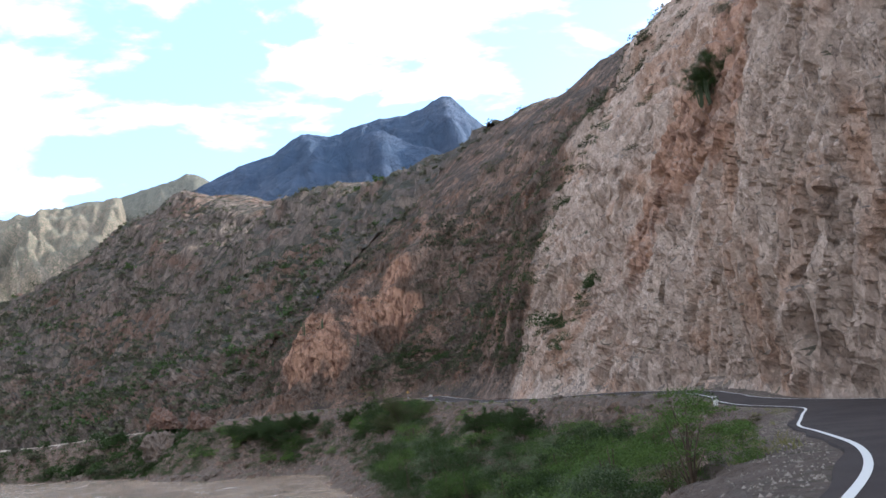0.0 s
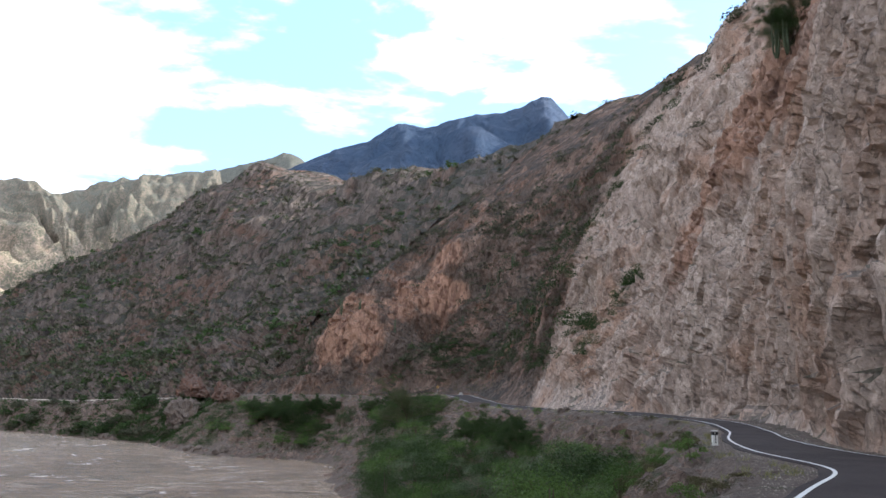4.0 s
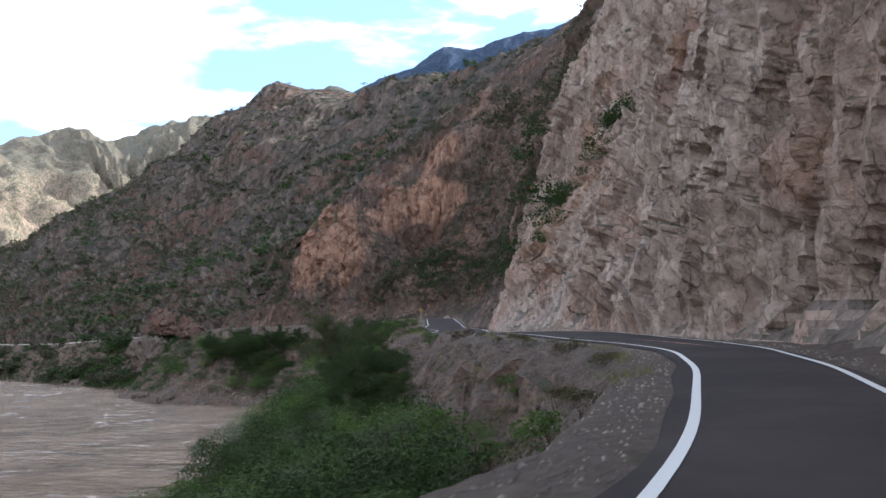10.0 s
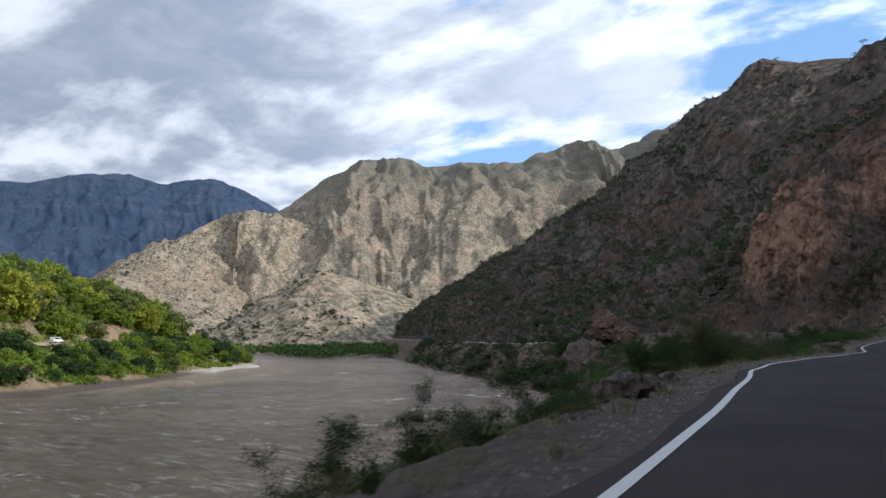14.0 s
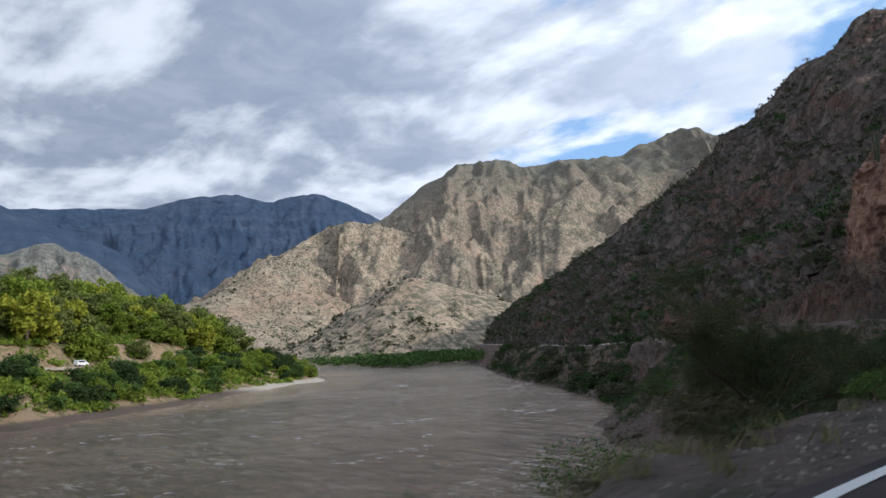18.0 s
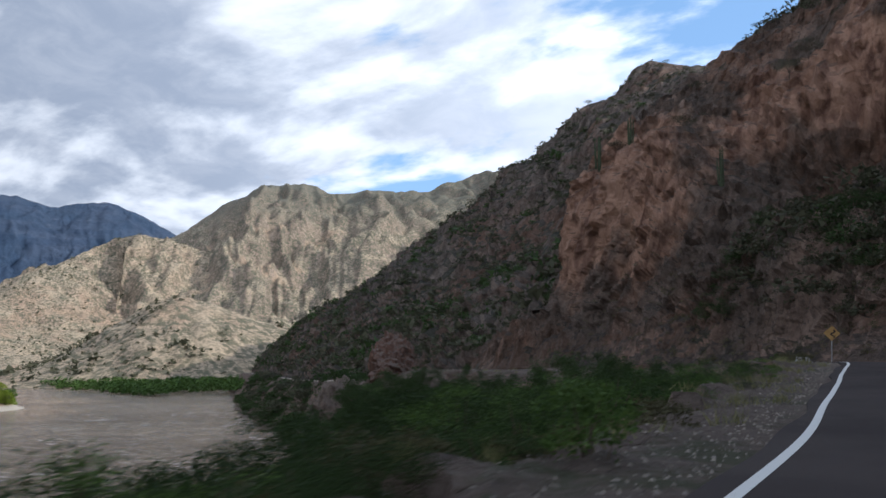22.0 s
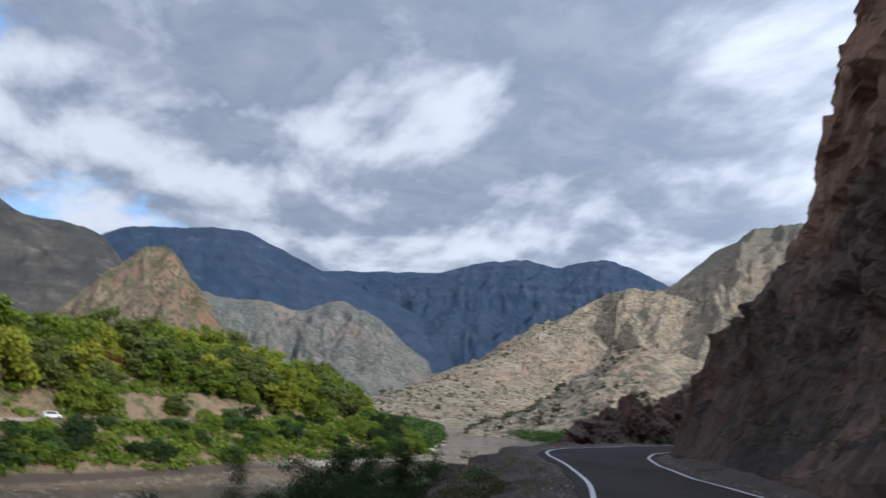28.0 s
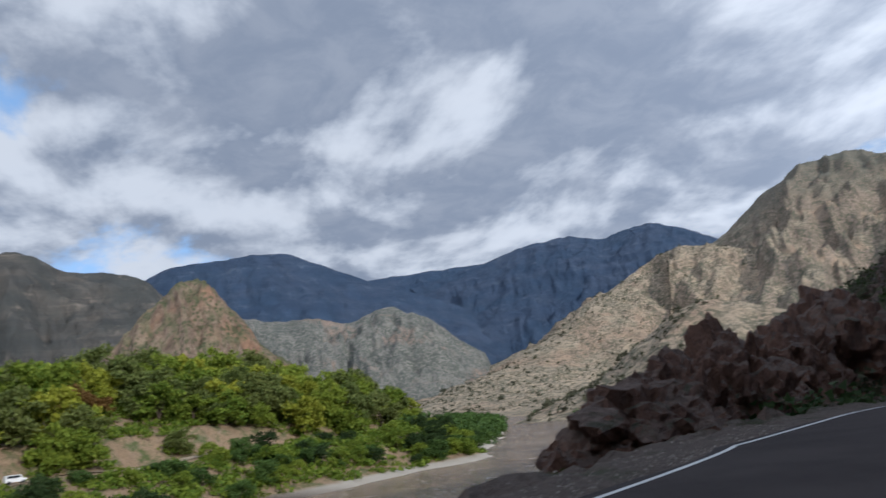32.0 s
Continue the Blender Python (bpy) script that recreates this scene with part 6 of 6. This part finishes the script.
for n in range(270):
    s = rng.uniform(45, 375) if n < 150 else rng.uniform(108, 180)
    d = -rng.uniform(2.5 if n < 150 else 4.0, 9.0) if rng.random() < 0.8 or n >= 150 else rng.uniform(2.3, 2.9) + float(widening(s))
    x, y, z = on_bank(s, d) if d < 0 else (*[float(v) for v in beside(s, d)], float(road_z(s)) + 0.02)
    k = int(rng.integers(3))
    sc = rng.uniform(0.09, 0.36) * (1.0 if d < -4 else 0.55) * (1.5 if n >= 150 else 1.0)
    m = placed(x, y, z + 0.02, sc, rng.uniform(0, 6.28))
    if k in first:
        copied(STONES[k], m)
    else:
        first.add(k)
        STONES[k].matrix_basis = m
# dark rocks along the water's edge
for k, (s, d, a) in enumerate(((166, -24.0, 1.6), (170, -24.6, 1.2), (176, -24.8, 1.8), (181, -25.3, 1.3), (348, -25.5, 2.6), (353, -26.0, 2.0), (361, -26.5, 1.6), (449, -19.0, 2.2), (560, -19.0, 2.4), (612, -18.0, 2.2))):
    boulder(s, d, (a, a * 0.8, a * 0.7), 80 + k, M_STONE, "dark wet rock at the river's edge", 0.1, k * 0.9)


def outcrop(blocks, mat, label):
    """A stand of rock in several leaning blocks (x, y, z, size, seed, turn)."""
    root = new("rock_outcrop")
    root.location = blocks[0][:3]
    for x, y, z, size, seed, turn in blocks:
        ob = part("rock_block", rock_mesh("rock_block", seed, size, mat, 5, 0.34, max(size) * 0.42), mat, root)
        ob.matrix_basis = placed(x - blocks[0][0], y - blocks[0][1], z - blocks[0][2], 1.0, turn)
    return tagged(root, label, "rock outcrop")


outcrop([(-81.0, 289.8, 1.0, (2.8, 4.6, 2.7), 3, 0.70), (-87.0, 298.0, 1.6, (2.6, 3.2, 3.9), 4, 0.70), (-78.2, 286.6, 0.0, (1.8, 2.0, 1.9), 6, 0.3), (-84.8, 293.6, 1.0, (2.4, 3.2, 3.2), 7, 0.9),
         (-83.0, 293.0, 1.2, (1.4, 2.4, 1.5), 15, 0.5)],
        M_REDROCK, "red-brown rock outcrop between road and river")
outcrop([(-101.0, 311.5, 2.4, (3.2, 4.5, 4.2), 21, 0.6), (-106.0, 319.0, 3.0, (4.0, 5.0, 6.0), 22, 0.9), (-96.5, 306.5, 1.4, (2.0, 2.6, 1.8), 23, 0.2)], M_REDROCK, "dark leaning rock slabs beside the road bend")
outcrop([(-100.0, 303.0, -8.0, (7.0, 6.0, 8.0), 8, 0.4), (-94.0, 297.0, -11.0, (4.5, 4.0, 5.0), 12, 1.0)], M_STONE, "pale rock spur standing in the river bank")


# loose chippings on the shoulders
def chippings():
    rng = np.random.default_rng(9)
    n = 15000
    s = rng.uniform(34, 372, n)
    d = np.where(rng.random(n) < 0.72, -2.08 - rng.gamma(1.4, 0.75, n), 2.0 + rng.random(n) * 1.0 + widening(s))
    i = np.clip(np.round((s - S_BANK[0]) / BANK_STEP).astype(int), 0, len(S_BANK) - 1)
    dd = profile(DOWNHILL, S_BANK, U_BANK)[0]
    j = np.abs(dd[i] - d[:, None]).argmin(1)
    xy = beside(s, d)
    z = np.where(d < 0, BANK[i, j, 2], road_z(s) + 0.03)
    c = np.stack([xy[:, 0], xy[:, 1], z + 0.005], 1)
    r = rng.uniform(0.012, 0.05, n)[:, None, None] * rng.uniform(0.6, 1.2, (n, 1, 3))
    base = np.array([(1, 0, -0.3), (0, 1, -0.3), (-1, 0, -0.3), (0, -1, -0.3), (0.2, 0.1, 0.8)])
    a = rng.uniform(0, 6.28, n)
    rot = np.stack([np.cos(a), -np.sin(a), 0 * a, np.sin(a), np.cos(a), 0 * a, 0 * a, 0 * a, 0 * a + 1], 1).reshape(n, 3, 3)
    v = np.einsum("nij,nkj->nki", rot, base[None] * r) + c[:, None]
    f = np.array([(0, 1, 4), (1, 2, 4), (2, 3, 4), (3, 0, 4)])
    faces = (f[None] + 5 * np.arange(n)[:, None, None]).reshape(-1, 3)
    me = bpy.data.meshes.new("gravel")
    me.from_pydata(v.reshape(-1, 3).tolist(), [], faces.tolist())
    me.materials.append(plain("gravel_stone", (0.27, 0.235, 0.205), 0.9, 0, 2.0, 0.5))
    tagged(new("gravel", me), "loose gravel along the shoulders", "gravel", kind="stuff")


chippings()


# grass tufts on the shoulder
def tufts():
    rng = np.random.default_rng(19)
    p = np.concatenate([bank_spots(50, 345, -6.5, -2.6, 420, rng), bank_spots(250, 300, -8, -3, 120, rng)])
    c = (p[:, None] + np.concatenate([rng.normal(0, 0.12, (len(p), 26, 2)), rng.uniform(0.05, 0.16, (len(p), 26, 1))], 2)).reshape(-1, 3)
    ob = new("grass", quads_mesh("grass", leaves_at(c, 0.15, rng, 0.07, 0, 0.75), M_GRASS))
    tagged(ob, "dry grass tufts on the shoulder", "grass", kind="stuff")


tufts()


# ---- roadside things ----
def box(bm, x0, y0, z0, x1, y1, z1, bevel=0.0):
    r = bmesh.ops.create_cube(bm, size=1.0)
    bmesh.ops.scale(bm, vec=(x1 - x0, y1 - y0, z1 - z0), verts=r["verts"])
    bmesh.ops.translate(bm, vec=((x0 + x1) / 2, (y0 + y1) / 2, (z0 + z1) / 2), verts=r["verts"])
    if bevel:
        bmesh.ops.bevel(bm, geom=list({e for v in r["verts"] for e in v.link_edges}), offset=bevel, segments=2, affect="EDGES")
    return bm


M_POST_WHITE = plain("white_post_paint", (0.74, 0.73, 0.70), 0.7, 0, 5.0, 0.12)
M_BLACK = plain("black_paint", (0.02, 0.02, 0.022), 0.6, 0, 5.0, 0.3)
M_CONCRETE = plain("pale_concrete", (0.46, 0.45, 0.43), 0.9, 0, 4.0, 0.25)
M_SIGN = plain("orange_sign_sheet", (0.42, 0.25, 0.09), 0.55, 0, 3.0, 0.2)
M_STEEL = plain("galvanised_post", (0.42, 0.42, 0.43), 0.5, 0.6, 6.0, 0.2)


def letters(text, size):
    cu = bpy.data.curves.new("lettering", "FONT")
    cu.body, cu.size, cu.align_x, cu.extrude = text, size, "CENTER", 0.002
    cu.offset = 0.016 * size
    ob = bpy.data.objects.new("lettering", cu)
    scene.collection.objects.link(ob)
    me = bpy.data.meshes.new_from_object(ob.evaluated_get(bpy.context.evaluated_depsgraph_get()))
    bpy.data.objects.remove(ob)
    bpy.data.curves.remove(cu)
    me.materials.clear()
    return me


def kilometre_post(x, y, z, turn):
    root = new("kilometre_post")
    bm = box(bmesh.new(), -0.135, -0.1, -0.3, 0.135, 0.1, 0.52, 0.012)
    part("shaft", bm, M_POST_WHITE, root)
    part("black_band", box(bmesh.new(), -0.136, -0.101, 0.52, 0.136, 0.101, 0.70, 0.008), M_BLACK, root, "black painted band")
    part("cap", box(bmesh.new(), -0.15, -0.115, 0.70, 0.15, 0.115, 0.755, 0.012), M_POST_WHITE, root)
    for k, (ch, zz, mat) in enumerate((("K", 0.56, M_POST_WHITE), ("3", 0.395, M_BLACK), ("3", 0.255, M_BLACK), ("6", 0.115, M_BLACK))):
        me = letters(ch, 0.165)
        me.materials.append(mat)
        ob = part("numeral", me, mat, root, "painted character on the post")
        ob.matrix_basis = Matrix.LocRotScale((0, -0.104, zz), Euler((radians(90), 0, 0)), None)
    root.matrix_basis = placed(x, y, z, 1.0, turn)
    return tagged(root, "white concrete kilometre post with a black band", "kilometre post")


kilometre_post(21.3, 66.55, -1.12, 0.12)


def headwall(x, y, z, turn):
    root = new("culvert_headwall")
    part("wall", box(bmesh.new(), -0.38, -0.14, -0.4, 0.38, 0.14, 0.74, 0.02), M_CONCRETE, root)
    bm = bmesh.new()
    for sx in (-1, 1):
        vs = [bm.verts.new(p) for p in ((sx * 0.38, -0.12, -0.4), (sx * 0.38, 0.12, -0.4), (sx * 0.38, 0.12, 0.5), (sx * 0.38, -0.12, 0.5), (sx * 0.98, -0.05, -0.4), (sx * 0.98, 0.17, -0.4), (sx * 0.98, 0.17, 0.06), (sx * 0.98, -0.05, 0.06))]
        for f in ((0, 1, 2, 3), (4, 5, 6, 7), (0, 1, 5, 4), (1, 2, 6, 5), (2, 3, 7, 6), (3, 0, 4, 7)):
            bm.faces.new([vs[i] for i in f])
    part("wing_wall", bm, M_CONCRETE, root)
    root.matrix_basis = placed(x, y, z, 1.0, turn)
    return tagged(root, "pale concrete culvert headwall at the road's edge", "headwall")


HEAD = headwall(-10.1, 245.8, 2.36, 0.75)
copy_thing(HEAD, placed(-3.4, 247.6, 2.62, 1.0, 0.35))


def warning_sign(x, y, z, turn):
    """A diamond plate with a winding arrow, on a post."""
    root = new("warning_sign")
    bm = bmesh.new()
    tube(bm, [(0, 0.03, -0.4), (0, 0.03, 1.3), (0, 0.03, 2.45)], [0.035, 0.035, 0.035], 10)
    part("post", bm, M_STEEL, root, "grey steel post with white bands")
    bm = box(bmesh.new(), -0.37, -0.012, -0.37, 0.37, 0.012, 0.37, 0.004)
    bmesh.ops.rotate(bm, cent=(0, 0, 0), matrix=Matrix.Rotation(radians(45), 3, "Y"), verts=bm.verts)
    plate = part("plate", bm, M_SIGN, root, "weathered orange diamond plate")
    plate.location = (0, -0.02, 2.15)
    bm = bmesh.new()
    pts = [(0.06 + 0.13 * math.sin(i / 24 * 2.6 * math.pi + 0.4), -0.30 + 0.45 * i / 24) for i in range(25)]
    for (x0, z0), (x1, z1) in zip(pts, pts[1:]):
        t = Vector((x1 - x0, 0, z1 - z0)).normalized()
        u = Vector((t.z, 0, -t.x)) * 0.04
        a, b = Vector((x0, -0.016, z0)), Vector((x1, -0.016, z1)) + t * 0.01
        bm.faces.new([bm.verts.new(v) for v in (a - u, a + u, b + u, b - u)])
    xe, ze = pts[-1]
    bm.faces.new([bm.verts.new(v) for v in ((xe - 0.10, -0.017, ze - 0.01), (xe + 0.08, -0.017, ze - 0.02), (xe - 0.03, -0.017, ze + 0.14))])
    arrow = part("arrow", bm, M_BLACK, plate, "black winding arrow")
    root.matrix_basis = Matrix.LocRotScale((x, y, z), Euler((0, radians(3), turn)), None)
    return tagged(root, "orange diamond winding-road warning sign on a leaning post", "road sign")


warning_sign(-10.4, 254.2, 2.68, 0.25)


# a parked vehicle on the dirt track across the river
def van(x, y, z, turn):
    root = new("van")
    m_body, m_glass = plain("white_van_paint", (0.78, 0.78, 0.78), 0.35, 0, 1.0, 0.05), plain("dark_glass", (0.02, 0.025, 0.03), 0.1, 0, 1.0, 0.1)
    bm = bmesh.new()
    prof = [(-2.3, 0.4), (2.3, 0.4), (2.35, 1.0), (1.5, 1.2), (0.9, 1.95), (-2.1, 2.0), (-2.35, 1.1)]
    a = [bm.verts.new((px, -0.85, pz)) for px, pz in prof]
    b = [bm.verts.new((px, 0.85, pz)) for px, pz in prof]
    bm.faces.new(a), bm.faces.new(b[::-1])
    for i in range(len(prof)):
        bm.faces.new((a[i], a[(i + 1) % len(prof)], b[(i + 1) % len(prof)], b[i]))
    part("body", bm, m_body, root)
    for sy in (-1, 1):
        part("side_window", box(bmesh.new(), -1.9, sy * 0.865 - 0.01, 1.3, 0.8, sy * 0.865 + 0.01, 1.8), m_glass, root)
    for wx in (-1.5, 1.5):
        for sy in (-1, 1):
            bm = bmesh.new()
            bmesh.ops.create_cone(bm, segments=16, radius1=0.36, radius2=0.36, depth=0.24, cap_ends=True, matrix=Matrix.Translation((wx, sy * 0.78, 0.36)) @ Matrix.Rotation(radians(90), 4, "X"))
            part("wheel", bm, M_BLACK, root)
    root.matrix_basis = placed(x, y, z, 1.0, turn)
    return tagged(root, "white van parked on the dirt track across the river", "van")


vx, vy = -263.0, 229.0
_near = np.hypot(trk[..., 0] - vx, trk[..., 1] - vy).min(1).argmin()
vx, vy, vz = trk[_near, 1:3].mean(0)
van(float(vx), float(vy), float(vz), 2.1)


# ---- plants on the ridges ----
def cactus(rng, label):
    root = new("cactus")
    for k in range(int(rng.integers(3, 7))):
        a, r, h = rng.uniform(0, 6.28), rng.uniform(0.1, 0.5), rng.uniform(2.0, 4.2)
        x, y = math.cos(a) * r, math.sin(a) * r
        bm = bmesh.new()
        tube(bm, [(x * 0.3, y * 0.3, -0.3), (x, y, 0.5), (x * 1.15, y * 1.15, h * 0.6), (x * 1.2, y * 1.2, h)], [0.10, 0.11, 0.10, 0.05], 8)
        part("column", bm, M_CACTUS, root)
    return tagged(root, label, "cactus")


rng = np.random.default_rng(41)
CACTI = [cactus(rng, "tall grey-green column cactus on the rocky slope") for _ in range(3)]
high = on_grid(cliff_part(272, 400, 0.176, 0.548), rng, 26, lambda a, n: (n[:, 2] > 0.3) & (a[:, 2] > 18))
scatter(CACTI, high, rng, 0.7, 1.2, "cacti on the slope")
RIDGE = [plant("ridge_tree", rng, 2.6, 1.7, 14, 2400, 0.042, M_LEAF_SCRUB, "small wind-bent tree on the rocky crest", "tree", 0.5, 0, 0, 0.35, 0.6, 8, 0.02) for _ in range(2)]
spots = on_grid(cliff_part(320, 368, 0.394, 0.548), rng, 14, lambda a, n: n[:, 2] > 0.35)
spots = np.concatenate([spots, on_grid(cliff_part(64, 312, 0.468, 0.667), rng, 36, lambda a, n: n[:, 2] > 0.45)])
scatter(RIDGE, spots, rng, 0.7, 1.4, "small trees on the crest")
SLOPE_BUSH = [plant("shrub", rng, 2.2, 1.6, 16, 3200, 0.045, M_LEAF_DARK, "dark green bush growing on the slope above the road", "shrub", 0.5) for _ in range(2)]
spots = np.concatenate([on_grid(cliff_part(228, 320, 0.118, 0.412), rng, 40, lambda a, n: (n[:, 2] > 0.5) & (vnoise(a / 11.0, 77) > 0.0)), on_grid(cliff_part(360, 400, 0.118, 0.412), rng, 12, lambda a, n: n[:, 2] > 0.5)])
scatter(SLOPE_BUSH, spots, rng, 0.5, 1.2, "bushes on the slope")
# the fringe of bushes and small trees along the hillside's crest
top = HILLSIDE[:, int(0.55 * HILLSIDE.shape[1]):-6]
scatter(RIDGE, on_grid(top, rng, 150, lambda a, n: vnoise(a / 22.0, 51) > -0.1), rng, 1.0, 2.3, "small trees on the crest")
p = on_grid(top, rng, 2600, lambda a, n: vnoise(a / 18.0, 52) > -0.2)
clump_stuff("crest_bushes", p, 0.7 + rng.gamma(1.7, 0.6, len(p)), 60, 0.17, M_LEAF_SCRUB, "dull olive bushes fringing the hill's crest", rng, 1.0)
p = on_grid(cliff_part(225, 400, 0.60, 0.92), rng, 900, lambda a, n: vnoise(a / 14.0, 55) > -0.15)
clump_stuff("brow_bushes", p, 0.5 + rng.gamma(1.7, 0.45, len(p)), 90, 0.13, M_LEAF_SCRUB, "dull olive bushes on the brow of the slope", rng, 1.0)
for name, n in (("mountain_7", 7000), ("mountain_9", 900)):
    p = on_grid(MOUNTAINS[name], rng, n, lambda a, m: vnoise(a / 60.0, 53) + 0.6 * vnoise(a / 18.0, 54) > -0.3)
    clump_stuff("mountain_scrub", p, 0.9 + rng.gamma(1.6, 0.9, len(p)), 10, 0.5, M_LEAF_SCRUB, "dark thorn scrub dotting the sunlit slope", rng, 0.9)
# a green tree and two column cacti on a high ledge of the cliff
face = CLIFF.reshape(-1, 3)
x, y, z = face[np.argmin(((face - (37.0, 103.0, 36.5)) ** 2).sum(1))]
copied(TREE_BIG[0], placed(x, y, z - 0.3, 1.0, 1.0))
for dx, dy, sc in ((-0.6, -0.8, 1.15), (-1.3, 0.4, 0.95)):
    copied(CACTI[0], placed(x + dx, y + dy, z - 0.6, sc, dy))["group"] = "cacti on the slope"
